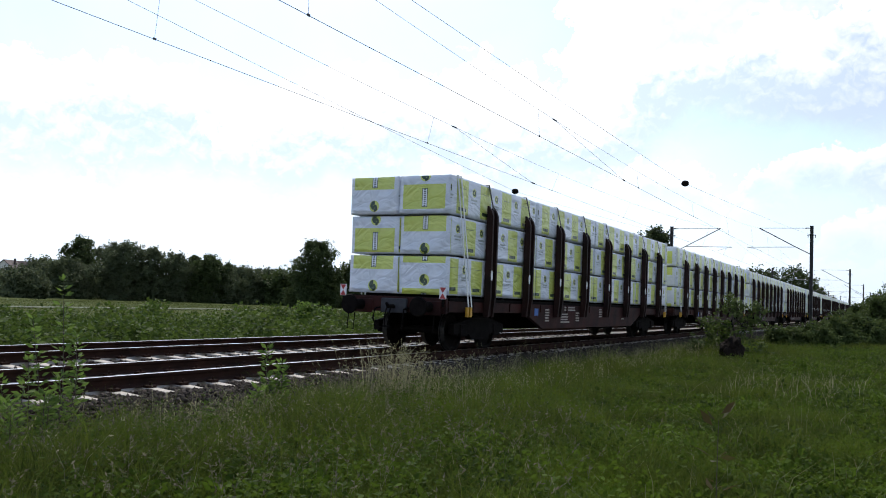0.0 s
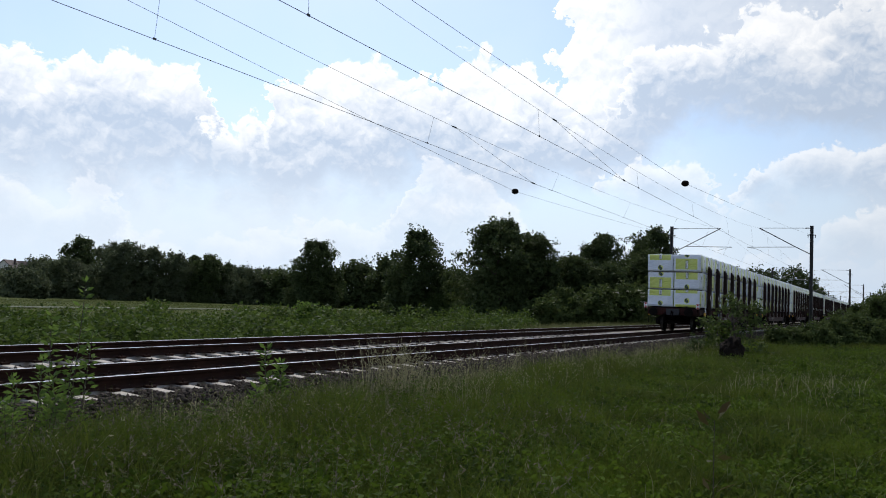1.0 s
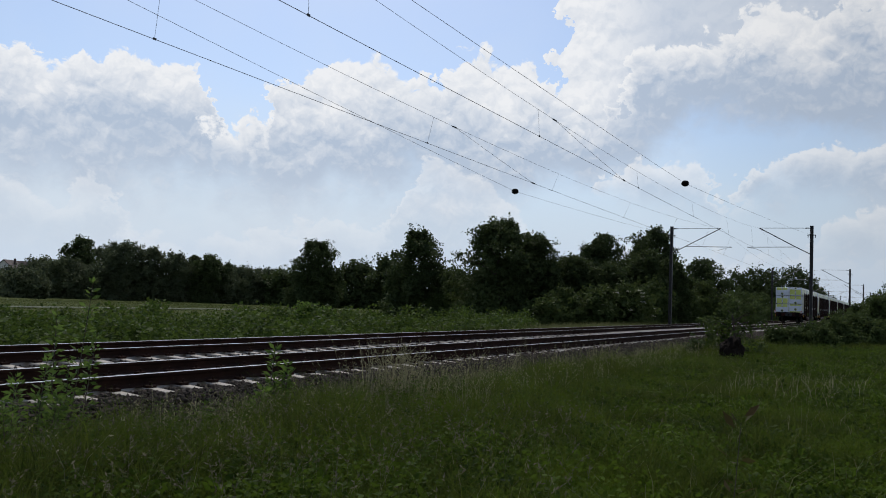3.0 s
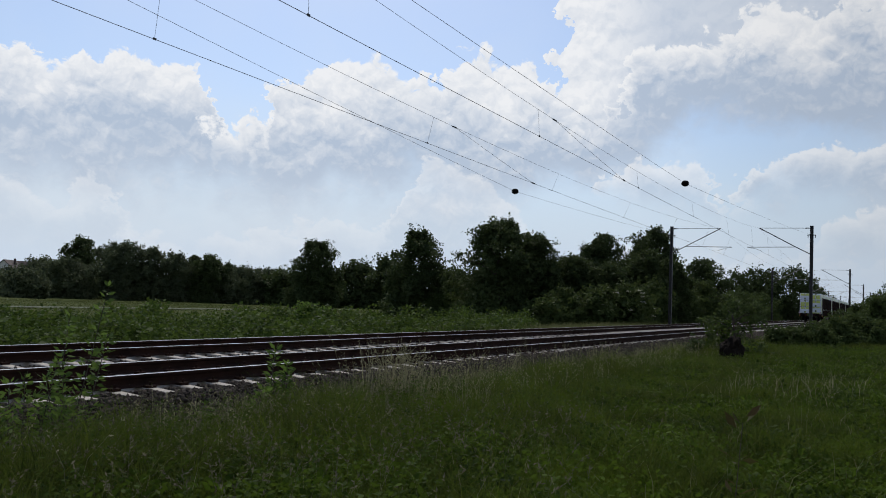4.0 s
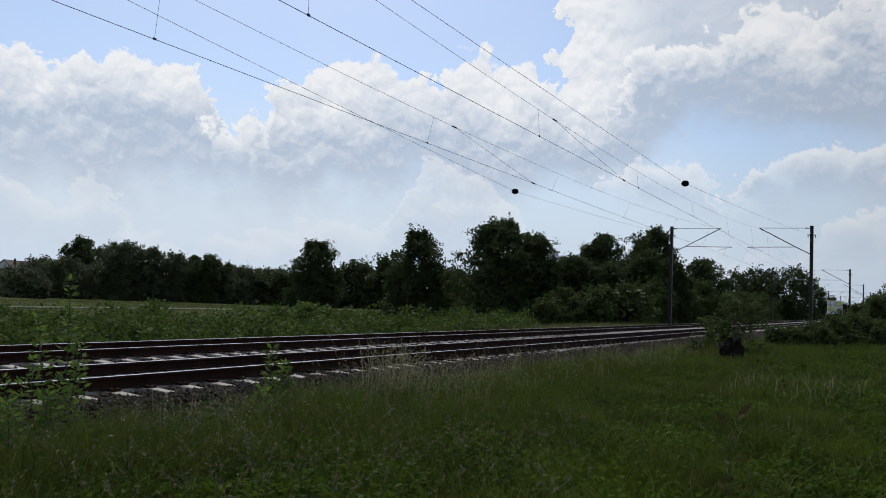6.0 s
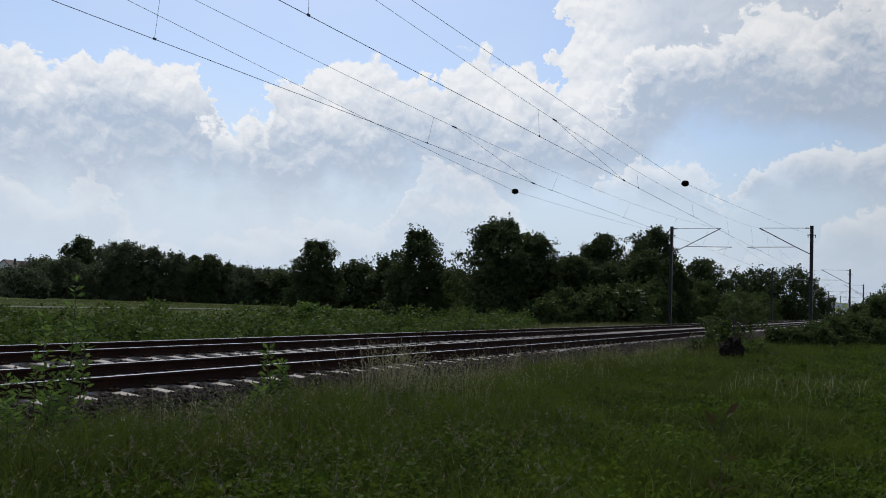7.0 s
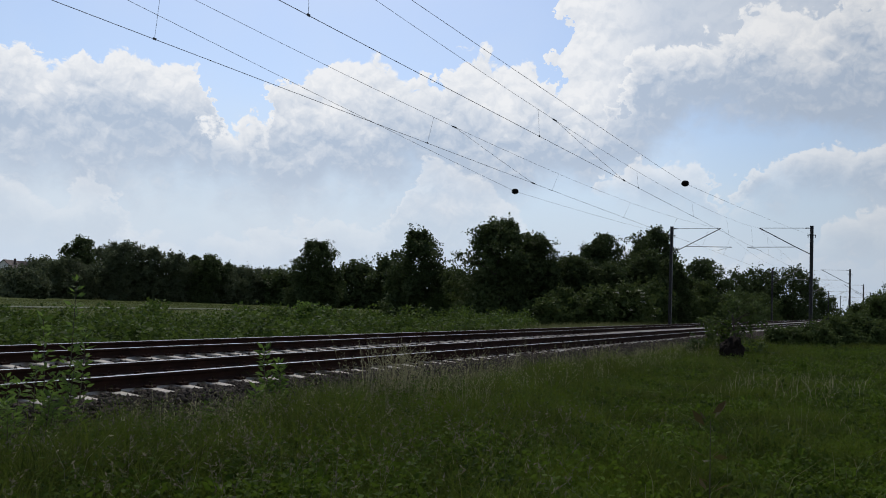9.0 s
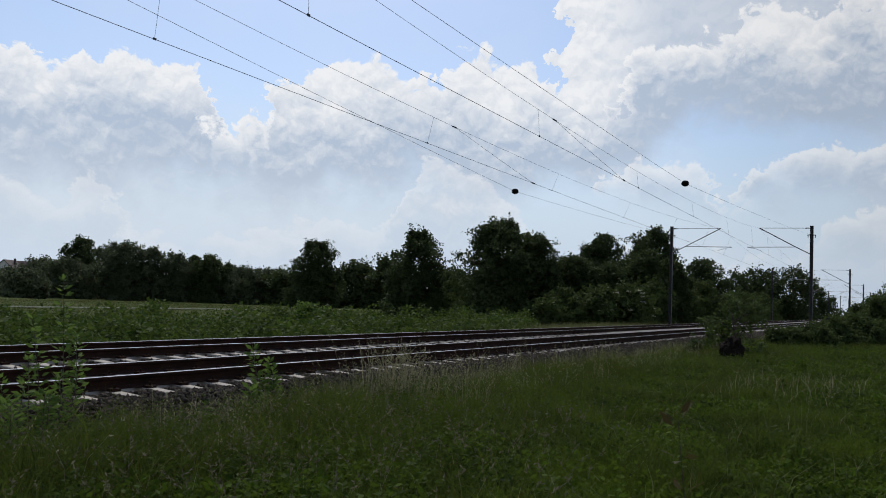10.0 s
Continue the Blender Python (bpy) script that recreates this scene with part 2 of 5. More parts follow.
def make_rail_mat():
    k = Nodes("rusty_rail")
    a = k.noise(3.0, 5)
    col = k.ramp(a, 0.3, 0.7, (0.014, 0.007, 0.005), (0.034, 0.015, 0.010))
    k.bump(k.noise(90.0, 3), 0.2, 0.004)
    return k.done(col, 0.9, 0.0, 0.12)


def make_ballast_mat():
    k = Nodes("ballast_stone")
    col = k.ramp(k.rnd(), 0.0, 1.0, (0.020, 0.017, 0.015), (0.085, 0.074, 0.066))
    col = k.mix(k.math("MULTIPLY", k.noise(0.8, 4), 0.55), col, (0.040, 0.028, 0.022))
    k.bump(k.noise(40.0, 4), 0.5, 0.01)
    return k.done(col, 0.95, 0.0, 0.08)


def make_bed_mat():
    k = Nodes("ballast_bed")
    v = k.n("ShaderNodeTexVoronoi", Scale=17.0)
    k.link(k.coord(), v.inputs["Vector"])
    col = k.mix(v.outputs["Color"], (0.020, 0.017, 0.015), (0.062, 0.054, 0.047))
    col = k.mix(k.math("MULTIPLY", k.noise(0.7, 4), 0.6), col, (0.036, 0.025, 0.019))
    k.bump(k.math("SUBTRACT", 1.0, v.outputs["Distance"]), 1.0, 0.05)
    return k.done(col, 0.97, 0.0, 0.04)


def make_ground_mat():
    k = Nodes("meadow_soil")
    c = k.coord()
    col = k.ramp(k.noise(0.25, 4, 0.6, c), 0.35, 0.65, (0.022, 0.027, 0.010), (0.038, 0.044, 0.015))
    col = k.mix(k.math("MULTIPLY", k.noise(5.0, 5, 0.7, c), 0.6), col, (0.03, 0.04, 0.012))
    col = k.mix(k.math("MULTIPLY", k.math("SUBTRACT", k.noise(0.05, 6, 0.65, c), 0.45, True), 0.9), col, (0.06, 0.058, 0.022))
    sp = k.t.nodes.new("ShaderNodeSeparateXYZ")
    k.link(c, sp.inputs[0])
    fld = k.t.nodes.new("ShaderNodeMapRange")
    k.link(sp.outputs[0], fld.inputs[0])
    fld.inputs[1].default_value, fld.inputs[2].default_value = -21.0, -27.0
    crop = k.ramp(k.noise(0.12, 5, 0.65, c), 0.35, 0.65, (0.044, 0.057, 0.015), (0.068, 0.080, 0.025))
    col = k.mix(fld.outputs[0], col, crop)
    k.bump(k.noise(14.0, 5, 0.7, c), 0.8, 0.06)
    return k.done(col, 0.98, 0.0, 0.05)


M_FILM = make_film_mat()
M_RAIL = make_rail_mat()
M_RUN = simple("polished_rail_head", (0.50, 0.49, 0.48), (0.64, 0.63, 0.62), 6, 0.28, 1.0, 0.03)
M_SLEEP = simple("weathered_concrete", (0.32, 0.285, 0.245), (0.48, 0.435, 0.38), 5, 0.85, 0, 0.25, 70)
M_STONE = make_ballast_mat()
M_BED = make_bed_mat()
M_GROUND = make_ground_mat()
M_FRAME = simple("brown_wagon_paint", (0.018, 0.007, 0.006), (0.050, 0.014, 0.011), 1.6, 0.7, 0, 0.2, 30, 0.15)
M_STAKE = simple("dark_brown_steel", (0.012, 0.006, 0.005), (0.032, 0.012, 0.010), 2.0, 0.65, 0, 0.2, 40, 0.18)
M_UNDER = simple("grimy_running_gear", (0.005, 0.0042, 0.004), (0.012, 0.010, 0.009), 5, 0.9, 0, 0.3, 40, 0.05)
M_WHEEL = simple("worn_wheel_steel", (0.035, 0.033, 0.031), (0.08, 0.075, 0.07), 9, 0.6, 1.0, 0.05)
M_MAST = simple("tarred_mast_steel", (0.022, 0.021, 0.022), (0.045, 0.042, 0.042), 3, 0.6, 0.2, 0.2, 30)
M_TUBE = simple("galvanised_tube", (0.20, 0.20, 0.19), (0.30, 0.29, 0.27), 6, 0.5, 0.6, 0.1)
M_WIRE = simple("dark_copper_wire", (0.035, 0.04, 0.042), (0.06, 0.06, 0.058), 8, 0.6, 0.4, 0.0)
M_INSUL = simple("brown_insulator", (0.03, 0.018, 0.014), (0.06, 0.03, 0.022), 12, 0.25)
M_STRAPW = simple("white_webbing", (0.72, 0.74, 0.72), (0.80, 0.82, 0.80), 20, 0.7)
M_STRAPB = simple("black_webbing", (0.012, 0.012, 0.013), (0.022, 0.022, 0.023), 20, 0.7)
M_ORANGE = simple("yellow_ratchet_paint", (0.55, 0.28, 0.02), (0.65, 0.36, 0.03), 20, 0.5)
M_WHITE = simple("white_plate_paint", (0.72, 0.73, 0.74), (0.80, 0.81, 0.82), 15, 0.5, 0, 0.03)
M_RED = simple("red_plate_paint", (0.38, 0.03, 0.03), (0.48, 0.05, 0.045), 15, 0.5, 0, 0.03)
M_BLUE = simple("blue_plate_paint", (0.02, 0.10, 0.38), (0.03, 0.14, 0.48), 15, 0.5, 0, 0.03)
M_BARK = simple("bark", (0.035, 0.027, 0.019), (0.075, 0.058, 0.042), 4, 0.9, 0, 0.6, 25)
M_STUMP = simple("rotten_wood", (0.006, 0.005, 0.004), (0.022, 0.016, 0.012), 6, 0.95, 0, 0.9, 22, 0.08)
M_WOODB = simple("timber_bearer", (0.10, 0.07, 0.04), (0.16, 0.11, 0.065), 10, 0.8)
M_TREE = leafy("tree_leaf", (0.032, 0.047, 0.018), (0.054, 0.074, 0.026), (0.056, 0.076, 0.030), 0.26, 0.65, 0.35, 0.06)
# light willow leaves, paler still: distance haze is put into their colour
M_TREE2 = leafy("hazy_willow_leaf", (0.052, 0.066, 0.034), (0.078, 0.096, 0.050), (0.084, 0.102, 0.054), 0.28, 0.65, 0.25, 0.06)
M_SHRUB = leafy("shrub_leaf", (0.034, 0.050, 0.016), (0.066, 0.092, 0.028), (0.060, 0.084, 0.028), 0.30, 0.65, 0.4, 0.06)
M_WEED = leafy("weed_leaf", (0.012, 0.026, 0.005), (0.072, 0.106, 0.022), (0.052, 0.090, 0.014), 0.30, 0.6, 0.5, 0.05)
M_GRASS = leafy("grass_blade", (0.015, 0.024, 0.005), (0.063, 0.082, 0.016), (0.086, 0.124, 0.012), 0.40, 0.6, 0.75, 0.05)
M_DRY = leafy("dry_grass", (0.10, 0.105, 0.050), (0.27, 0.25, 0.15), (0.16, 0.155, 0.080), 0.3, 0.6, 0.9)
M_FIELD = leafy("field_blade", (0.046, 0.060, 0.016), (0.076, 0.090, 0.028), (0.062, 0.078, 0.022), 0.3, 0.7, 0.06, 0.03)
M_REDLEAF = leafy("reddish_leaf", (0.045, 0.040, 0.014), (0.075, 0.048, 0.018), (0.045, 0.055, 0.016), 0.3, 0.6, 3.0, 0.05)
M_BLOSSOM = leafy("elder_blossom", (0.30, 0.30, 0.24), (0.42, 0.42, 0.34), (0.34, 0.34, 0.28), 0.3, 0.7, 1.0)
M_HERB = leafy("meadow_herb_leaf", (0.009, 0.021, 0.004), (0.050, 0.078, 0.012), (0.078, 0.128, 0.009), 0.38, 0.6, 0.7, 0.04)
M_TALL = leafy("tall_straw_grass", (0.050, 0.062, 0.020), (0.150, 0.155, 0.070), (0.075, 0.098, 0.026), 0.38, 0.6, 1.2, 0.06)
M_SEED = leafy("seed_head", (0.060, 0.058, 0.034), (0.17, 0.155, 0.11), (0.08, 0.085, 0.04), 0.3, 0.65, 2.0, 0.04)
M_SAP = leafy("sapling_leaf", (0.036, 0.066, 0.014), (0.100, 0.155, 0.034), (0.066, 0.110, 0.022), 0.42, 0.55, 1.0, 0.06)

# ---- mesh helpers ----


def mesh_np(name, verts, quads, mats, tris=None):
    """A mesh from arrays of vertices and four-cornered faces."""
    me = bpy.data.meshes.new(name)
    verts, quads = np.asarray(verts, np.float32).reshape(-1, 3), np.asarray(quads, np.int32).reshape(-1, 4)
    me.vertices.add(len(verts))
    me.vertices.foreach_set("co", verts.ravel())
    me.loops.add(quads.size)
    me.loops.foreach_set("vertex_index", quads.ravel())
    me.polygons.add(len(quads))
    me.polygons.foreach_set("loop_start", np.arange(0, quads.size, 4, dtype=np.int32))
    me.update(calc_edges=True)
    me.validate()
    for m in mats if isinstance(mats, (list, tuple)) else [mats]:
        me.materials.append(m)
    return me


def part(name, bm, material, parent=None, label=""):
    me = bm
    if isinstance(bm, bmesh.types.BMesh):
        me = bpy.data.meshes.new(name)
        bm.to_mesh(me)
        bm.free()
        me.materials.append(material)
    ob = new(name, me)
    if parent:
        ob.parent = parent
    if label:
        tagged(ob, label)
    return ob


def box(bm, x0, x1, y0, y1, z0, z1, bevel=0.0):
    v = bmesh.ops.create_cube(bm, size=1.0, matrix=Matrix.Translation(((x0 + x1) / 2, (y0 + y1) / 2, (z0 + z1) / 2)) @ Matrix.Diagonal((x1 - x0, y1 - y0, z1 - z0, 1)))["verts"]
    if bevel:
        es = list({e for q in v for e in q.link_edges})
        bmesh.ops.bevel(bm, geom=es, offset=bevel, segments=2, affect="EDGES", profile=0.6)
    return v


def cyl(bm, a, b, r0, r1=None, seg=10, caps=True):
    a, b = Vector(a), Vector(b)
    d = b - a
    m = Matrix.Translation((a + b) / 2) @ d.to_track_quat("Z", "Y").to_matrix().to_4x4()
    bmesh.ops.create_cone(bm, cap_ends=caps, segments=seg, radius1=r0, radius2=r0 if r1 is None else r1, depth=d.length, matrix=m)


def tube(bm, pts, r, seg=6):
    """A round tube along points; r is one radius or one per point."""
    pts = [Vector(p) for p in pts]
    rs = r if isinstance(r, (list, tuple)) else [r] * len(pts)
    rings = []
    for i, p in enumerate(pts):
        d = (pts[min(i + 1, len(pts) - 1)] - pts[max(i - 1, 0)]).normalized()
        q = d.to_track_quat("Z", "Y")
        rings.append([bm.verts.new(p + q @ Vector((math.cos(k * math.tau / seg) * rs[i], math.sin(k * math.tau / seg) * rs[i], 0))) for k in range(seg)])
    for a, b in zip(rings, rings[1:]):
        for k in range(seg):
            bm.faces.new((a[k], a[(k + 1) % seg], b[(k + 1) % seg], b[k]))
    for ring in (rings[0][::-1], rings[-1]):
        bm.faces.new(ring)


def prism(bm, poly, axis, a, b):
    """A closed outline of 2D points, pushed from a to b along an axis (0 x, 1 y, 2 z)."""
    def put(p, c):
        q = list(p)
        q.insert(axis, c)
        return bm.verts.new(q)
    lo, hi = [put(p, a) for p in poly], [put(p, b) for p in poly]
    n = len(poly)
    for i in range(n):
        bm.faces.new((lo[i], lo[(i + 1) % n], hi[(i + 1) % n], hi[i]))
    bm.faces.new(lo[::-1]), bm.faces.new(hi)
    bmesh.ops.recalc_face_normals(bm, faces=bm.faces[:])


def thing(name, label, category, group="", at=(0, 0, 0), rz=0.0):
    ob = new(name)
    ob.empty_display_size = 0.2
    ob.matrix_basis = pose(*at, 0, 0, rz)
    return tagged(ob, label, category, group)


# ---- ground ----


def ground_z(x, y):
    x, y = np.asarray(x, float), np.asarray(y, float)
    base = np.interp(x, [-400, -150, -60, -20, -8, -6.5, 1.2, 2.0, 2.6, 3.2, 5.0, 8.0, 12, 40], [-1.6, -1.3, -1.0, -0.8, -0.7, -0.95, -0.95, -0.74, -0.68, -0.66, -0.60, -0.52, -0.5, -0.5])
    bumps = 0.035 * np.sin(x * 1.3 + 0.7 * np.sin(y * 0.9)) * np.cos(y * 0.8 + 0.4) + 0.02 * np.sin(x * 3.1 + y * 2.3)
    return base + np.where((x > 2.9) | (x < -8), bumps, 0.0)


def build_ground():
    xs = np.concatenate([[-4000, -1500, -600, -300, -200, -140, -100, -70, -50, -40, -30, -24, -19, -15, -12, -10, -8, -6.5, -4, -2, 0, 1.2, 2.0, 2.4], np.arange(2.8, 14.1, 0.4), [16, 19, 23, 30, 40, 60, 100, 200, 500, 1500, 4000]])
    ys = np.concatenate([[-4000, -1500, -500, -200, -100, -50, -25, -15], np.arange(-10, 40.1, 0.5), np.arange(42, 80, 2.0), [85, 95, 110, 130, 160, 200, 250, 320, 420, 600, 1000, 2000, 4500]])
    X, Y = np.meshgrid(xs, ys, indexing="ij")
    V = np.stack([X, Y, ground_z(X, Y)], -1)
    nx, ny = X.shape
    i = np.arange((nx - 1) * (ny - 1))
    a = (i // (ny - 1)) * ny + i % (ny - 1)
    Q = np.stack([a, a + ny, a + ny + 1, a + 1], -1)
    g = new("ground", mesh_np("ground", V, Q, M_GROUND))
    tagged(g, "meadow ground with soil under grass and weeds", "ground", kind="structure")


build_ground()

Y0, Y1 = -40.0, 900.0
SLEEPER_STEP = 0.6


def build_tracks():
    bm = bmesh.new()
    prism(bm, [(-7.0, -1.0), (-6.7, -0.85), (-5.65, -0.265), (-4.6, -0.25), (-3.1, -0.25), (-3.0, -0.217), (-2.65, -0.217), (-2.5, -0.28), (-2.0, -0.29), (-1.5, -0.28), (0, -0.25), (0.93, -0.25), (1.0, -0.217), (1.46, -0.222), (1.66, -0.26), (2.75, -0.86), (3.0, -1.05)], 1, Y0, Y1)
    bed = part("ballast_bed", bm, M_BED)
    tagged(bed, "grey-brown crushed stone ballast bed under both tracks", "ballast", kind="structure")

    # sleeper: tapered concrete beam with raised rail seats
    xs = [-1.30, -1.27, -1.10, -0.93, -0.58, -0.45, 0.0, 0.45, 0.58, 0.93, 1.10, 1.27, 1.30]
    zt = [-0.225, -0.205, -0.195, -0.183, -0.183, -0.20, -0.225, -0.20, -0.183, -0.183, -0.195, -0.205, -0.225]
    wt = [0.085, 0.095, 0.095, 0.10, 0.10, 0.09, 0.085, 0.09, 0.10, 0.10, 0.095, 0.095, 0.085]
    bm = bmesh.new()
    rings = []
    for x, z, w in zip(xs, zt, wt):
        rings.append([bm.verts.new(p) for p in ((x, -w - 0.05, -0.40), (x, -w, z - 0.012), (x, -w + 0.014, z), (x, w - 0.014, z), (x, w, z - 0.012), (x, w + 0.05, -0.40))])
    for a, b in zip(rings, rings[1:]):
        for k in range(6):
            bm.faces.new((a[k], b[k], b[(k + 1) % 6], a[(k + 1) % 6]))
    bm.faces.new(rings[0]), bm.faces.new(rings[-1][::-1])
    bmesh.ops.recalc_face_normals(bm, faces=bm.faces[:])
    sleeper_mesh = bpy.data.meshes.new("sleeper")
    bm.to_mesh(sleeper_mesh)
    bm.free()
    sleeper_mesh.materials.append(M_SLEEP)
    # rail profile, half section, top at z = 0
    half = [(0.075, -0.172), (0.075, -0.160), (0.03, -0.145), (0.0085, -0.125), (0.0085, -0.065), (0.02, -0.052), (0.036, -0.038), (0.036, -0.010), (0.030, -0.002), (0.018, 0.0)]
    outline = half + [(-x, z) for x, z in half[::-1]]
    for name, cx, label in (("track_near", 0.0, "railway track of rusty rails on concrete sleepers"), ("track_far", -4.0, "railway track of rusty rails on concrete sleepers beside the other track")):
        tr = thing("railway_track", label, "railway track", "railway tracks", (cx, 0, 0))
        tagged(tr, kind="structure")
        for sx in (-1, 1):
            bm = bmesh.new()
            prism(bm, [(x + sx * 0.755, z) for x, z in outline], 1, Y0, Y1)
            r = part("rail", bm, M_RAIL, tr)
            r.data.materials.append(M_RUN)
            for p in r.data.polygons:
                if p.normal.z > 0.9 and p.center.z > -0.006:
                    p.material_index = 1
        # fastenings, both sides of each rail
        bmf = bmesh.new()
        for i in range(-12, 60):
            y = i * SLEEPER_STEP
            for sx in (-1, 1):
                for side in (-1, 1):
                    x = sx * 0.755 + side * 0.125
                    box(bmf, x - 0.055, x + 0.055, y - 0.17, y - 0.03, -0.19, -0.145)
                    cyl(bmf, (x + side * 0.01, y - 0.10, -0.15), (x + side * 0.01, y - 0.10, -0.10), 0.018, seg=6)
        tagged(part("rail_fastenings", bmf, M_RAIL, tr), kind="stuff")
        for i in range(-12, 250):
            s = new("sleeper", sleeper_mesh)
            s.parent = tr
            s.location = (0, i * SLEEPER_STEP - 0.10, random.uniform(-0.006, 0.004))
            s.rotation_euler = (0, 0, random.uniform(-0.006, 0.006))
        V = np.array([v.co for v in sleeper_mesh.vertices])
        F = [list(p.vertices) for p in sleeper_mesh.polygons if len(p.vertices) == 4]
        n = len(V)
        vs, qs = [], []
        for j, i in enumerate(range(250, 900)):
            vs.append(V + (0, i * SLEEPER_STEP - 0.10, 0))
            qs.append(np.array(F) + j * n)
        tagged(part("far_sleepers", mesh_np("far_sleepers", np.concatenate(vs), np.concatenate(qs), M_SLEEP), None, tr), kind="stuff")


build_tracks()


def build_stones():
    """Loose ballast stones on the near shoulder and between the tracks."""
    rng = np.random.default_rng(5)
    base = np.array([(x, y, z) for x in (-1, 1) for y in (-1, 1) for z in (-1, 1)], float)
    F = np.array([(0, 1, 3, 2), (4, 6, 7, 5), (0, 4, 5, 1), (2, 3, 7, 6), (0, 2, 6, 4), (1, 5, 7, 3)])
    xs, ys = [], []
    for n, xa, xb, ya, yb in ((31000, 0.95, 2.85, -5, 16), (22000, 0.95, 2.8, 16, 50), (9000, -3.0, -0.9, -3, 32), (2500, -0.6, 0.6, -3, 25)):
        xs.append(rng.uniform(xa, xb, n)), ys.append(rng.uniform(ya, yb, n))
    x, y = np.concatenate(xs), np.concatenate(ys)
    n = len(x)
    z = np.interp(x, [-3, -2.66, -2.5, -2, 0, 0.9, 1.0, 1.30, 1.46, 1.66, 2.75, 3.0], [-0.222, -0.222, -0.28, -0.29, -0.25, -0.25, -0.218, -0.222, -0.225, -0.26, -0.86, -0.9]) + rng.uniform(-0.03, 0.025, n)
    on = (np.abs(((y + 0.10) / SLEEPER_STEP + 0.5) % 1 - 0.5) * SLEEPER_STEP < 0.16) & (np.minimum(np.abs(x), np.abs(x + 4)) < 1.31)
    z[on] -= 0.08
    r = rng.uniform(0.018, 0.036, n)
    V = base[None] * (rng.uniform(0.55, 1.0, (n, 8, 1)) * rng.uniform(0.6, 1.1, (n, 1, 3)))
    a = rng.uniform(0, 6.283, (n, 3))
    for ax in range(3):
        c, s = np.cos(a[:, ax])[:, None], np.sin(a[:, ax])[:, None]
        i, j = (ax + 1) % 3, (ax + 2) % 3
        p, q = V[:, :, i].copy(), V[:, :, j].copy()
        V[:, :, i], V[:, :, j] = c * p - s * q, s * p + c * q
    V = V * r[:, None, None] + np.stack([x, y, z], -1)[:, None]
    Q = F[None] + (np.arange(n) * 8)[:, None, None]
    ob = new("ballast_stones", mesh_np("ballast_stones", V, Q, M_STONE))
    tagged(ob, "loose grey-brown crushed stones of the track ballast", "ballast", kind="stuff")


build_stones()

# ---- overhead line ----
MASTS = [69.4, 142.0, 213.5, 281.5, 350.0, 420.0]


def build_mast(side, x, y, track_x):
    """side +1: mast right of the tracks, cantilever reaching to -X."""
    d = -side
    zb = -0.6
    m = thing("catenary_mast", "dark steel overhead line mast with a cantilever arm beside the track", "catenary mast", "overhead line masts", (x, y, zb))
    H = 8.58 - zb
    bm = bmesh.new()
    for sx in (-1, 1):
        box(bm, sx * 0.11 - 0.02, sx * 0.11 + 0.02, -0.13, 0.13, 0, H)
    box(bm, -0.09, 0.09, -0.012, 0.012, 0, H)
    part("post", bm, M_MAST, m)
    bm = bmesh.new()
    box(bm, -0.3, 0.3, -0.3, 0.3, -0.5, 0.35, 0.03)
    part("footing", bm, M_SLEEP, m, "concrete mast footing")
    mx = track_x + (-0.4 if side > 0 else 0.4) - x          # messenger support
    zr = lambda z: z - zb
    bm = bmesh.new()
    tube(bm, [(d * 0.12, 0, zr(8.38)), (d * 0.55, 0, zr(8.38))], [0.03, 0.03])
    tube(bm, [(d * 0.55, 0, zr(8.38)), (mx, 0, zr(8.40))], 0.022)
    part("top_tie", bm, M_TUBE, m)
    bm = bmesh.new()
    tube(bm, [(d * 0.9, 0, zr(6.60)), (mx, 0, zr(8.40))], 0.04, 8)
    part("cantilever_tube", bm, M_MAST if side > 0 else M_TUBE, m)
    bm = bmesh.new()
    cx, cz = d * 0.9 + (mx - d * 0.9) * 0.10, 6.60 + 1.80 * 0.10
    tube(bm, [(cx, 0, zr(cz)), (mx + d * 0.95, 0, zr(6.74))], 0.028, 8)
    part("registration_tube", bm, M_TUBE, m)
    bm = bmesh.new()
    tube(bm, [(mx + d * 0.9, 0, zr(6.70)), (mx + d * 0.3, 0, zr(6.62)), (mx - d * 0.25, 0, zr(6.40))], 0.014, 6)
    part("steady_arm", bm, M_TUBE, m)
    for a, b in (((d * 0.12, 0, zr(6.20)), (d * 0.9, 0, zr(6.60))), ((d * 0.15, 0, zr(8.38)), (d * 0.55, 0, zr(8.38)))):
        bm = bmesh.new()
        a, b = Vector(a), Vector(b)
        tube(bm, [a, b], 0.03, 8)
        for k in range(7):
            p = a.lerp(b, 0.2 + 0.1 * k)
            cyl(bm, p - (b - a) * 0.03, p + (b - a) * 0.03, 0.065, 0.03, 10)
        part("insulator", bm, M_INSUL, m, "brown ribbed insulator")
    bm = bmesh.new()
    box(bm, -0.34, 0.34, -0.04, 0.04, zr(7.76), zr(7.82))
    for sx in (-0.28, 0.28):
        cyl(bm, (sx, 0, zr(7.55)), (sx, 0, zr(7.76)), 0.025, seg=8)
    part("cross_arm", bm, M_MAST, m)


for _y in MASTS:
    build_mast(1, 3.77, _y, 0.0)
    build_mast(-1, -7.88, _y, -4.0)

PREV = -11.6          # support behind the camera


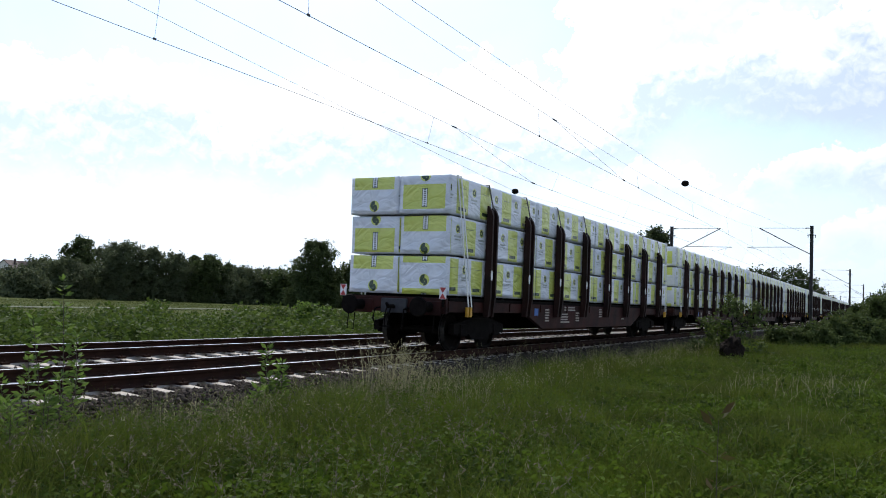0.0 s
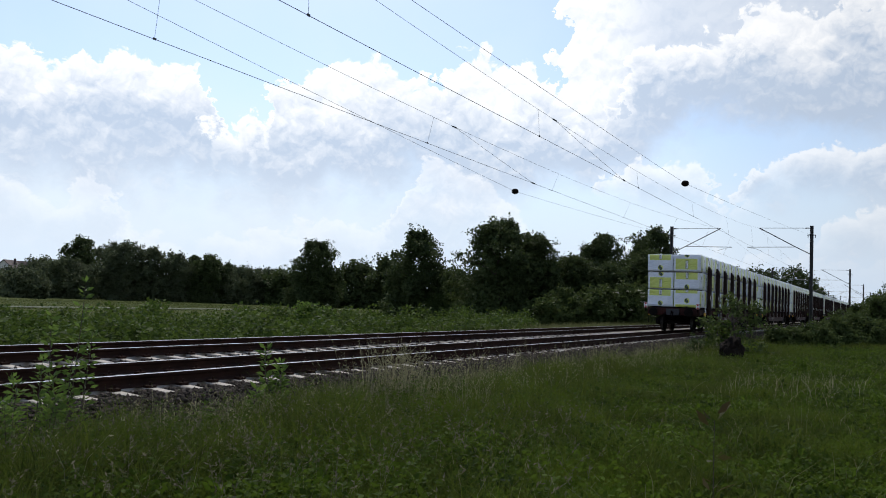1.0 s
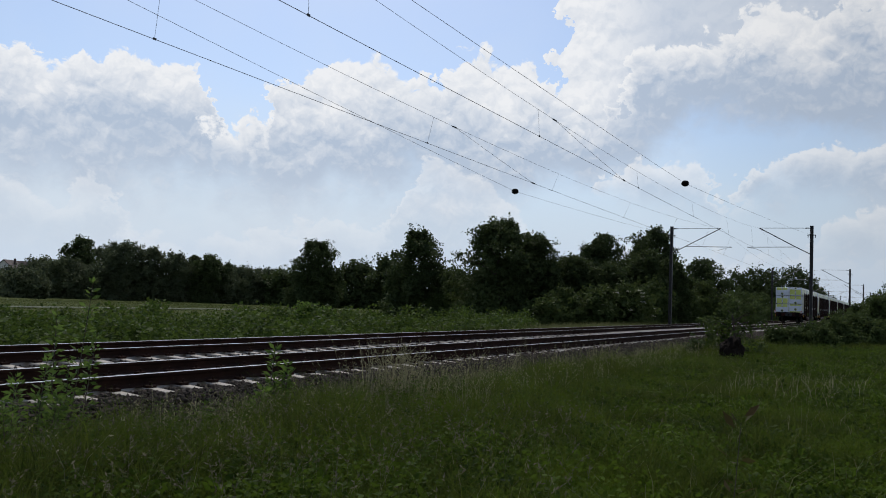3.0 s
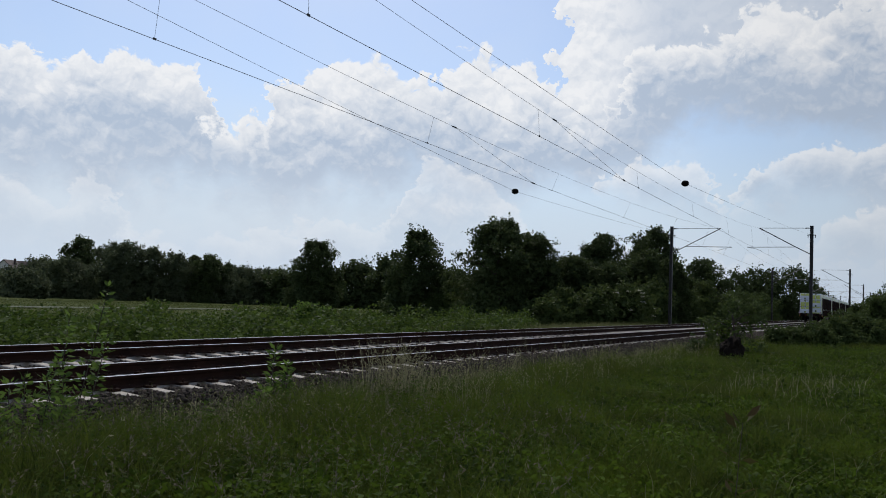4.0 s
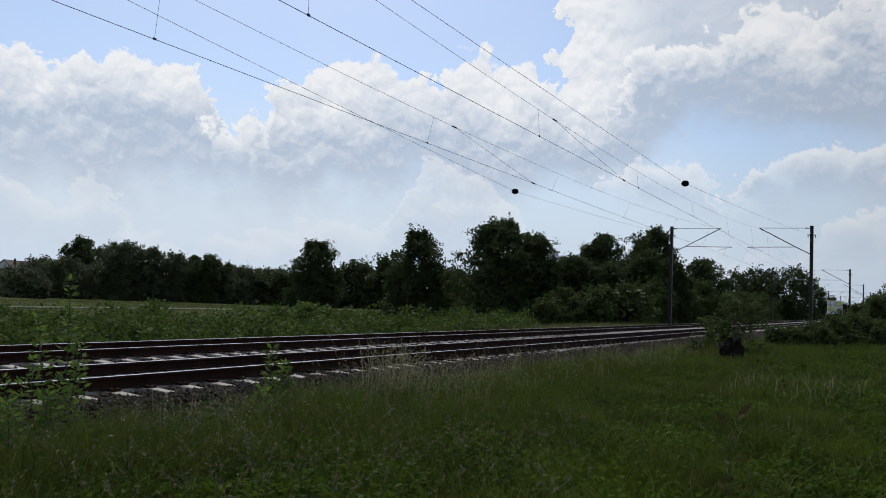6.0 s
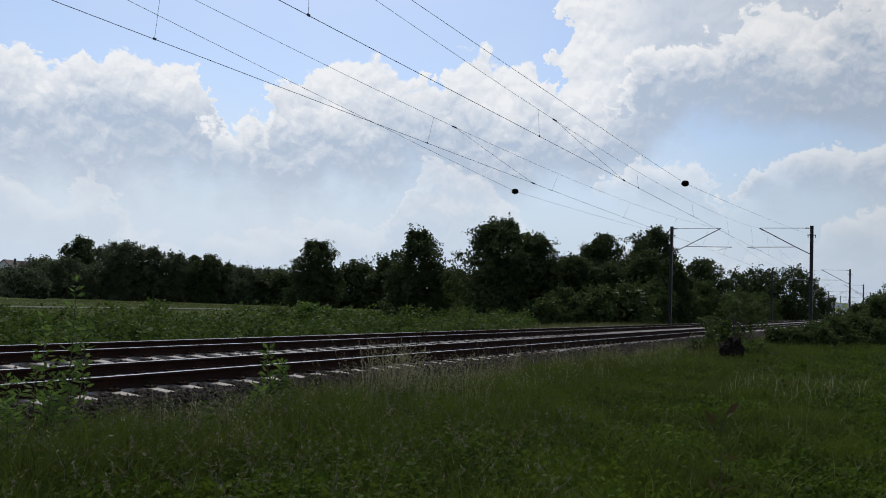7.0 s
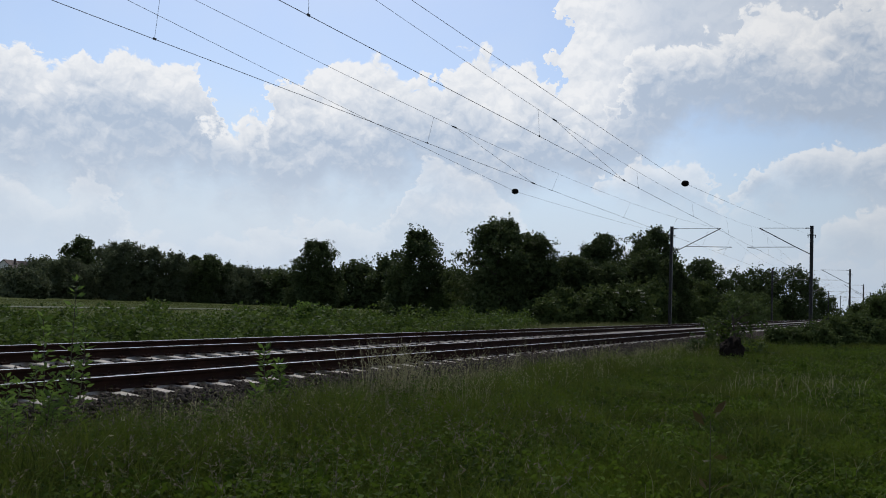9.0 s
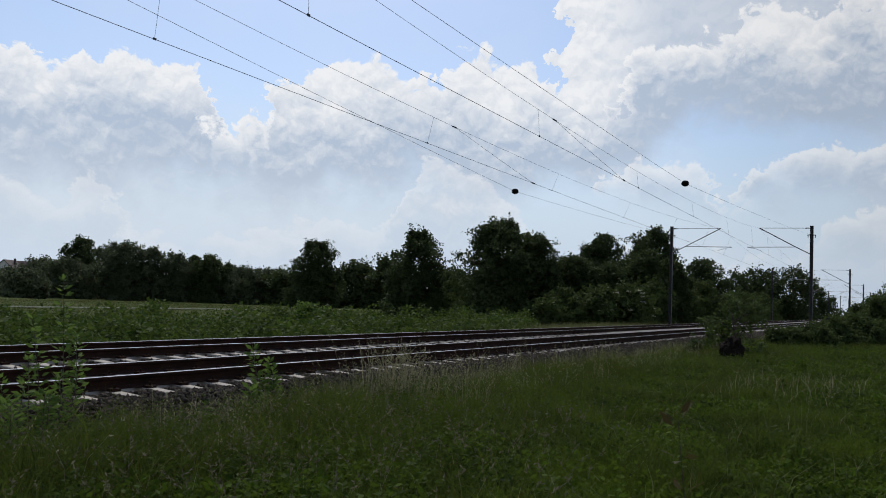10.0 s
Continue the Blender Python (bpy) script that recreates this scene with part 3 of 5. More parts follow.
def build_catenary(track_x, side):
    """Contact wire, carrier and droppers over one track."""
    ln = thing("overhead_line", "thin dark contact wire and carrier wire with droppers over the track", "overhead wire", "overhead lines", (track_x, 0, 0))
    zig = -0.4 * side
    spans = [PREV] + MASTS

    def cw(y):
        j = max(i for i, a in enumerate(spans[:-1]) if a <= y + 1e-6)
        a, b = spans[j], spans[j + 1]
        t = (y - a) / (b - a)
        return Vector((0.22 * (1 - 2 * t) if j == 0 else -0.22, y, 6.35 + 0.05 * (2 * t - 1) ** 2))

    def mw(y):
        j = max(i for i, a in enumerate(spans[:-1]) if a <= y + 1e-6)
        a, b = spans[j], spans[j + 1]
        t = (y - a) / (b - a)
        x0, x1 = (0.2, zig) if j == 0 else (zig, zig)
        return Vector((x0 + (x1 - x0) * t, y, 7.10 + 1.30 * (2 * t - 1) ** 2))

    ys = [y for a, b in zip(spans, spans[1:]) for y in np.linspace(a, b, 25)[:-1]]
    bm = bmesh.new()
    tube(bm, [cw(y) for y in ys], 0.0070, 6)
    part("contact_wire", bm, M_WIRE, ln)
    bm = bmesh.new()
    tube(bm, [mw(y) for y in ys], 0.0050, 6)
    part("carrier_wire", bm, M_WIRE, ln)
    for j, (a, b) in enumerate(zip(spans[:4], spans[1:5])):
        for k in range(7):
            y = 5.1 + 11.85 * (k - 1) if j == 0 else a + (b - a) * (k + 0.5) / 7
            bm = bmesh.new()
            p, q = cw(y), mw(y)
            tube(bm, [p, p.lerp(q, 0.97), q], 0.004, 5)
            box(bm, p.x - 0.012, p.x + 0.012, y - 0.04, y + 0.04, p.z - 0.015, p.z + 0.03)
            part("dropper", bm, M_WIRE, ln)
    bm = bmesh.new()
    p, q = mw(18.45), cw(26.5)
    tube(bm, [p, p.lerp(q, 0.5) - Vector((0, 0, 0.02)), q], 0.006, 5)
    box(bm, p.x - 0.015, p.x + 0.015, 18.3, 18.6, p.z - 0.02, p.z + 0.02)
    box(bm, q.x - 0.015, q.x + 0.015, 26.35, 26.65, q.z - 0.02, q.z + 0.03)
    part("anchor_rope", bm, M_WIRE, ln)


build_catenary(0.0, 1)
build_catenary(-4.0, -1)


def build_anchor_line(a, b, c):
    """A slack anchor rope from mast to support, with a dark ball marker on it."""
    ln = thing("anchor_line", "slack dark steel rope with a black ball weight between masts", "overhead wire", "anchor ropes", b)
    bm = bmesh.new()
    A, B, C = Vector(a) - Vector(b), Vector((0, 0, 0)), Vector(c) - Vector(b)
    pts = []
    for p, q in ((A, B), (B, C)):
        for k in range(16):
            t = k / 16
            v = p.lerp(q, t)
            v.z -= 0.10 * 4 * t * (1 - t)
            pts.append(v)
    tube(bm, pts + [C], 0.0052, 6)
    part("rope", bm, M_WIRE, ln)
    bm = bmesh.new()
    bmesh.ops.create_icosphere(bm, subdivisions=2, radius=0.17, matrix=Matrix.Diagonal((1, 1.05, 0.8, 1)))
    tube(bm, [(0, -0.26, 0), (0, 0.26, 0)], 0.035, 8)
    part("ball_weight", bm, M_UNDER, ln, "black ball weight")


build_anchor_line((3.75, 69.4, 7.79), (1.95, 29.0, 6.52), (0.15, -11.6, 8.2))
build_anchor_line((-7.85, 69.4, 7.79), (-5.92, 29.0, 6.38), (-4.05, -11.6, 8.2))

# ---- the freight train ----
PITCH, LOAD = 21.46, 20.05          # wagon to wagon; length of the load
PACK_W, PACK_L, PACK_H = 1.31, 4.98, 0.86
LAYERS = (1.27, 2.165, 3.06)
STAKES = [1.89 + 2.325 * i for i in range(8)]
MOVERS = []          # (thing, place at the start)


def pack_mesh(shift, slide, seed):
    """A shrink-wrapped stack of sawn timber: soft box with folds and sagging film."""
    nx, ny, nz = 12, 40, 9
    hx, hy = PACK_W / 2, PACK_L / 2
    bm = bmesh.new()
    uvl = bm.loops.layers.uv.new("print")

    def grid(f, na, nb, uvf, flip):
        vs = [[bm.verts.new(f(i / na, j / nb)) for j in range(nb + 1)] for i in range(na + 1)]
        for i in range(na):
            for j in range(nb):
                q = [vs[i][j], vs[i + 1][j], vs[i + 1][j + 1], vs[i][j + 1]]
                fc = bm.faces.new(q[::-1] if flip else q)
                for lp in fc.loops:
                    lp[uvl].uv = uvf(lp.vert.co)
    L = lambda a, t: -a + 2 * a * t
    side = lambda c: (c.y + hy + slide, c.z)
    end = lambda c: (c.x + hx, 5.0 + c.z + shift)
    top = lambda c: (0.7, 0.9)
    grid(lambda a, b: (hx, L(hy, a), PACK_H * b), ny, nz, side, False)
    grid(lambda a, b: (-hx, L(hy, a), PACK_H * b), ny, nz, side, True)
    grid(lambda a, b: (L(hx, a), -hy, PACK_H * b), nx, nz, end, False)
    grid(lambda a, b: (L(hx, a), hy, PACK_H * b), nx, nz, end, True)
    grid(lambda a, b: (L(hx, a), L(hy, b), PACK_H), nx, ny, top, False)
    grid(lambda a, b: (L(hx, a), L(hy, b), 0.0), nx, ny, top, True)
    bmesh.ops.remove_doubles(bm, verts=bm.verts[:], dist=0.0005)
    for v in bm.verts:
        c = v.co.copy()
        o = Vector((seed * 7.3, seed * 3.1, 0))
        w = noise.noise(c * 1.6 + o) * 0.5 + noise.noise(Vector((c.x * 4, c.y * 4, c.z * 2.0)) + o) * 0.5
        cx, cy = abs(c.x) > hx - 1e-4, abs(c.y) > hy - 1e-4
        cz = c.z > PACK_H - 1e-4
        k = 0.016 * w
        if cx:
            v.co.x -= math.copysign(0.004 - k + (0.012 if cy or cz else 0), c.x)
        if cy:
            v.co.y -= math.copysign(0.004 - 1.4 * k + (0.012 if cx or cz else 0), c.y)
        if cz:
            v.co.z += 0.8 * k - (0.014 if cx or cy else 0.004)
    for f in bm.faces:
        f.smooth = True
    me = bpy.data.meshes.new("film_wrap")
    bm.to_mesh(me)
    bm.free()
    me.materials.append(M_FILM)
    return me


END_SHIFT = {(0, 0): 0.58, (0, 1): 0.42, (1, 0): 1.09, (1, 1): 0.62, (2, 0): 0.56, (2, 1): 1.02}


def build_packs():
    """One pack for each place in the stack; the rest of the train repeats them."""
    protos = {}
    bm = bmesh.new()
    box(bm, -0.6, 0.6, -0.04, 0.04, -0.048, 0.002)
    bearer = bpy.data.meshes.new("bearer")
    bm.to_mesh(bearer)
    bm.free()
    bearer.materials.append(M_WOODB)
    for layer in range(3):
        for col in range(2):
            p = thing("timber_pack", "sawn timber pack wrapped in white film with yellow-green print", "timber pack", "wrapped timber packs")
            part("film_wrap", pack_mesh(END_SHIFT[(layer, col)], 0.37 * layer + 0.21 * col, layer * 2 + col), None, p)
            if layer:
                for y in (-1.7, 0.0, 1.7):
                    b = new("bearer", bearer)
                    b.parent = p
                    b.location = (0, y, 0)
            protos[(layer, col)] = p
    return protos


def build_wagon():
    w = thing("stake_wagon", "brown flat freight wagon with tall steel stakes, loaded with timber packs", "freight wagon", "freight wagons")
    # floor and sills
    bm = bmesh.new()
    box(bm, -1.30, 1.30, 0.05, LOAD - 0.05, 1.14, 1.215, 0.01)
    for y in np.arange(0.6, LOAD - 0.3, 1.25):
        box(bm, -1.2, 1.2, y - 0.05, y + 0.05, 1.215, 1.27)
    part("floor", bm, M_UNDER, w)
    for s in (-1, 1):
        bm = bmesh.new()
        x0, x1 = (1.20, 1.31) if s > 0 else (-1.31, -1.20)
        prism(bm, [(0.0, 1.135), (0.0, 0.90), (4.3, 0.90), (5.6, 0.48), (LOAD - 5.6, 0.48), (LOAD - 4.3, 0.90), (LOAD, 0.90), (LOAD, 1.135)], 0, x0, x1)
        sill = part("side_sill", bm, M_FRAME, w, "brown painted fishbelly sill")
        xo = 1.312 * s
        for y in np.arange(1.2, LOAD - 0.6, 2.1):
            bm = bmesh.new()
            box(bm, min(xo, xo + 0.03 * s), max(xo, xo + 0.03 * s), y - 0.04, y + 0.04, 0.93, 1.12)
            part("rib", bm, M_FRAME, sill)
        # writing, unreadable: plain bars
        bm = bmesh.new()
        random.seed(11)
        for y, z, n, wd in ((4.15, 1.06, 3, 0.45), (5.75, 0.98, 5, 0.36), (7.3, 1.06, 2, 1.0), (7.0, 0.86, 4, 0.8), (8.3, 0.9, 4, 0.34), (2.1, 1.04, 2, 0.3), (13.2, 0.72, 1, 0.4), (10.6, 1.02, 4, 0.4)):
            for k in range(n):
                l = wd * random.uniform(0.7, 1.0)
                box(bm, min(xo, xo + 0.004 * s), max(xo, xo + 0.004 * s), y, y + l, z - 0.075 * k, z - 0.075 * k + 0.04)
        part("lettering", bm, simple_cache("faded_marking", (0.30, 0.26, 0.23), (0.42, 0.38, 0.34)), sill)["kind"] = "stuff"
        bm = bmesh.new()
        box(bm, min(xo, xo + 0.008 * s), max(xo, xo + 0.008 * s), 4.95, 5.22, 0.84, 1.03)
        part("blue_plate", bm, M_BLUE, sill, "small blue plate")
    bm = bmesh.new()
    prism(bm, [(0.3, 1.13), (0.3, 0.85), (5.0, 0.80), (6.2, 0.42), (LOAD - 6.2, 0.42), (LOAD - 5.0, 0.80), (LOAD - 0.3, 0.85), (LOAD - 0.3, 1.13)], 0, -0.25, 0.25)
    for y in (6.8, 8.8, 11.2, 13.2):
        box(bm, -1.2, 1.2, y - 0.06, y + 0.06, 0.75, 1.1)
    part("centre_beam", bm, M_UNDER, w)
    for x, y0, y1, z, r in ((-0.75, 9.6, 11.0, 0.62, 0.19), (0.75, 7.4, 8.2, 0.66, 0.16)):
        bm = bmesh.new()
        cyl(bm, (x, y0, z), (x, y1, z), r, seg=14)
        part("air_reservoir", bm, M_UNDER, w)
    bm = bmesh.new()
    box(bm, 0.55, 1.1, 11.6, 12.3, 0.4, 0.75, 0.02)
    part("brake_box", bm, M_UNDER, w)
    # ends
    for e, d in ((0.0, -1), (LOAD, 1)):
        bm = bmesh.new()
        y0, y1 = sorted((e, e + d * 0.09))
        box(bm, -1.29, 1.29, y0, y1, 0.86, 1.20, 0.012)
        for x in (-0.88, 0.88):
            y2, y3 = sorted((e + d * 0.085, e + d * 0.13))
            box(bm, x - 0.30, x + 0.30, y2, y3, 0.82, 1.13, 0.015)
        beam = part("end_beam", bm, M_FRAME, w)
        bm = bmesh.new()
        y2, y3 = sorted((e + d * 0.09, e + d * 0.16))
        box(bm, -0.33, 0.33, y2, y3, 0.84, 1.16, 0.02)
        part("draw_plate", bm, simple_cache("grey_steel", (0.016, 0.017, 0.022), (0.030, 0.031, 0.038)), beam)
        for x in (-0.88, 0.88):
            bm = bmesh.new()
            cyl(bm, (x, e + d * 0.13, 1.0), (x, e + d * 0.42, 1.0), 0.12, 0.10, 14)
            cyl(bm, (x, e + d * 0.42, 1.0), (x, e + d * 0.58, 1.0), 0.075, seg=12)
            cyl(bm, (x, e + d * 0.58, 1.0), (x, e + d * 0.62, 1.0), 0.22, 0.20, 20)
            part("buffer", bm, M_UNDER, beam)
        bm = bmesh.new()
        tube(bm, [(0, e + d * 0.1, 0.98), (0, e + d * 0.38, 0.98), (0, e + d * 0.46, 1.05)], [0.05, 0.045, 0.03], 8)
        for sx in (-0.05, 0.05):
            tube(bm, [(sx, e + d * 0.34, 0.96), (sx, e + d * 0.44, 0.75), (sx, e + d * 0.40, 0.55)], 0.018, 6)
        box(bm, -0.09, 0.09, e + d * 0.41 - 0.03, e + d * 0.41 + 0.03, 0.52, 0.56)
        part("coupling", bm, M_UNDER, beam)
        for x in (-0.38, 0.36):
            bm = bmesh.new()
            tube(bm, [(x, e + d * 0.12, 0.95), (x, e + d * 0.30, 0.92), (x * 1.05, e + d * 0.36, 0.72), (x * 0.9, e + d * 0.30, 0.52), (x * 0.7, e + d * 0.2, 0.50)], 0.022, 7)
            part("brake_hose", bm, M_UNDER, beam)
        for x in (-1.2, 1.2):
            bm = bmesh.new()
            tube(bm, [(x, e + d * 0.14, 0.80), (x, e + d * 0.18, 0.45), (x * 0.86, e + d * 0.18, 0.43), (x * 0.86, e + d * 0.14, 0.8)], 0.014, 6)
            part("step_iron", bm, M_UNDER, beam)
    # bogies
    for yc in (2.10, LOAD - 2.60):
        bm = bmesh.new()
        box(bm, -1.0, 1.0, yc - 0.22, yc + 0.22, 0.55, 0.82, 0.02)
        bog = part("bogie", bm, M_UNDER, w)
        for s in (-1, 1):
            bm = bmesh.new()
            x0, x1 = sorted((s * 0.93, s * 1.07))
            prism(bm, [(yc - 1.35, 0.62), (yc - 1.35, 0.40), (yc - 0.6, 0.40), (yc - 0.4, 0.26), (yc + 0.4, 0.26), (yc + 0.6, 0.40), (yc + 1.35, 0.40), (yc + 1.35, 0.62), (yc + 0.5, 0.76), (yc - 0.5, 0.76)], 0, x0, x1)
            for ya in (-0.9, 0.9):
                box(bm, min(x0, x1) - 0.03, max(x0, x1) + 0.03, yc + ya - 0.16, yc + ya + 0.16, 0.34, 0.62, 0.02)
                for k in (-0.26, 0.26):
                    cyl(bm, (s * 1.0, yc + ya + k, 0.36), (s * 1.0, yc + ya + k, 0.60), 0.07, seg=10)
            part("side_frame", bm, M_UNDER, bog)
        for ya in (-0.9, 0.9):
            bm = bmesh.new()
            cyl(bm, (-1.0, yc + ya, 0.46), (1.0, yc + ya, 0.46), 0.08, seg=12)
            part("axle", bm, M_UNDER, bog)
            for s in (-1, 1):
                bm = bmesh.new()
                prof = [(0.02, 0.69), (0.12, 0.69), (0.13, 0.72), (0.38, 0.735), (0.40, 0.69), (0.488, 0.69), (0.488, 0.718), (0.46, 0.725), (0.457, 0.825), (0.39, 0.825), (0.37, 0.76), (0.14, 0.775), (0.02, 0.80)]
                rings = [[bm.verts.new((s * x, yc + ya + r * math.cos(a), 0.457 + r * math.sin(a))) for a in np.linspace(0, math.tau, 33)[:-1]] for r, x in prof]
                for a, b in zip(rings, rings[1:]):
                    for k in range(32):
                        bm.faces.new((a[k], a[(k + 1) % 32], b[(k + 1) % 32], b[k]))
                bmesh.ops.recalc_face_normals(bm, faces=bm.faces[:])
                wh = part("wheel", bm, M_UNDER, bog)
                wh.data.materials.append(M_WHEEL)
                for p in wh.data.polygons:
                    c = p.center
                    r = math.hypot(c.y - yc - ya, c.z - 0.457)
                    if r > 0.45 and abs(p.normal.x) < 0.5:
                        p.material_index = 1
    # stakes
    for y in STAKES:
        for s in (-1, 1):
            bm = bmesh.new()
            for dy in (-0.13, 0.13):
                poly = [(1.315, 0.80), (1.44, 0.80), (1.49, 1.25), (1.49, 3.18), (1.45, 3.30), (1.37, 3.42), (1.335, 3.42), (1.325, 1.3)]
                prism(bm, [(s * px - (0.035 if s < 0 else 0), pz) for px, pz in poly], 1, y + dy - 0.038, y + dy + 0.038)
            x0, x1 = sorted((s * 1.33, s * 1.40)) if s > 0 else (-1.43, -1.365)
            box(bm, x0, x1, y - 0.09, y + 0.09, 0.82, 3.33)
            st = part("stake", bm, M_STAKE, w)
            bm = bmesh.new()
            q = bmesh.ops.create_cone(bm, cap_ends=True, segments=14, radius1=0.06, radius2=0.06, depth=0.012,
                                      matrix=Matrix.Translation((s * 1.495, y - 0.13, 1.78)) @ Matrix.Diagonal((1, 0.8, 2.0, 1)) @ Matrix.Rotation(math.pi / 2, 4, "Y"))
            part("oval_plate", bm, M_WHITE, st, "white oval plate")
    # lashings over the load
    for i, y in enumerate(STAKES):
        if i == 5:
            continue
        bm = bmesh.new()
        pts = [(-1.42, y, 3.33), (-1.285, y - 0.02, 3.93), (-0.6, y - 0.02, 3.935), (0.6, y - 0.02, 3.935), (1.285, y - 0.02, 3.93), (1.42, y, 3.33)]
        for (ax, ay, az_), (bx, by, bz) in zip(pts, pts[1:]):
            v = [bm.verts.new(p) for p in ((ax, ay - 0.035, az_), (ax, ay + 0.035, az_), (bx, by + 0.035, bz), (bx, by - 0.035, bz))]
            bm.faces.new(v)
        bmesh.ops.remove_doubles(bm, verts=bm.verts[:], dist=0.001)
        bmesh.ops.solidify(bm, geom=bm.faces[:], thickness=0.006)
        part("load_strap", bm, M_STRAPB, w, "black lashing strap")
    for y, lean in ((0.22, 0.50), (0.38, 0.50), (LOAD - 0.22, -0.50), (LOAD - 0.38, -0.50)):
        for s in (-1, 1):
            bm = bmesh.new()
            pts = [(0.2 * s, y, 3.935), (1.295 * s, y, 3.93), (1.33 * s, y + lean * 0.26, 3.15), (1.43 * s, y + lean, 1.02)]
            for (ax, ay, az_), (bx, by, bz) in zip(pts, pts[1:]):
                v = [bm.verts.new(p) for p in ((ax, ay - 0.03, az_), (ax, ay + 0.03, az_), (bx, by + 0.03, bz), (bx, by - 0.03, bz))]
                bm.faces.new(v)
            bmesh.ops.remove_doubles(bm, verts=bm.verts[:], dist=0.001)
            bmesh.ops.solidify(bm, geom=bm.faces[:], thickness=0.006)
            part("end_strap", bm, M_STRAPW, w, "white lashing strap")
            bm = bmesh.new()
            box(bm, 1.40 * s - 0.03, 1.40 * s + 0.03, y + lean - 0.04, y + lean + 0.04, 0.80, 1.02, 0.01)
            part("ratchet", bm, M_ORANGE, w, "yellow strap ratchet")
    return w


_cache = {}


def simple_cache(name, a, b):
    if name not in _cache:
        _cache[name] = simple(name, a, b, 8, 0.7)
    return _cache[name]


def build_tail_plate(x):
    """Red and white tail marker: four triangles on a plate."""
    t = thing("tail_marker", "red and white tail marker plate on the rear of the wagon", "tail marker", "tail markers")
    bm = bmesh.new()
    box(bm, -0.085, 0.085, -0.012, 0.0, -0.13, 0.13, 0.003)
    part("plate", bm, M_WHITE, t)
    for s in (-1, 1):
        bm = bmesh.new()
        tri = [(-0.078 * s, 0.122 * s), (0.078 * s, 0.122 * s), (0.0, 0.004 * s)]
        prism(bm, tri, 1, -0.017, -0.0125)
        part("red_triangle", bm, M_RED, t)
    bm = bmesh.new()
    box(bm, -0.02, 0.02, 0.0, 0.05, -0.30, 0.05)
    part("bracket", bm, M_UNDER, t)
    MOVERS.append((t, Vector((x, TAIL - 0.14, 1.31))))


def build_train():
    protos = build_packs()
    w0 = build_wagon()
    for k in range(12):
        y = TAIL + PITCH * k
        w = w0 if k == 0 else copy_thing(w0, pose(0, y, 0))
        MOVERS.append((w, Vector((0, y, 0))))
        for i in range(4):
            for (layer, col), p in protos.items():
                q = p if k == 0 and i == 0 else copy_thing(p, pose(0, 0, 0))
                j = 0.02 * math.sin(k * 5.1 + i * 2.3 + layer * 1.7 + col)
                x = (-0.682 if col == 0 else 0.637) + (j * 0.3 - (0.015 if layer == 2 and col == 0 else 0))
                MOVERS.append((q, Vector((x, y + PACK_L / 2 + 0.01 + i * 5.02 + j + (0.0, -0.02, -0.06)[layer] * (i == 0), LAYERS[layer]))))
    for x in (-1.37, 1.23):
        build_tail_plate(x)


build_train()

# ---- plants ----


def leaves(P, A, size, width, rng, fold=0.25, facing=None):
    """Diamond leaves at points P along directions A; facing: where their upper sides look."""
    n = len(P)
    A = A / (np.linalg.norm(A, axis=1, keepdims=True) + 1e-9)
    R = rng.normal(size=(n, 3))
    if facing is not None:
        R = R * 0.4 + facing / (np.linalg.norm(facing, axis=1, keepdims=True) + 1e-9)
    S = np.cross(A, R)
    S /= np.linalg.norm(S, axis=1, keepdims=True) + 1e-9
    U = np.cross(S, A)
    s = size[:, None]
    w = s * width
    V = np.stack([P, P + A * s * 0.45 + S * w + U * w * fold, P + A * s, P + A * s * 0.45 - S * w + U * w * fold], 1)
    return V


def quads_of(V):
    n = len(V)
    return np.arange(n * 4).reshape(n, 4)


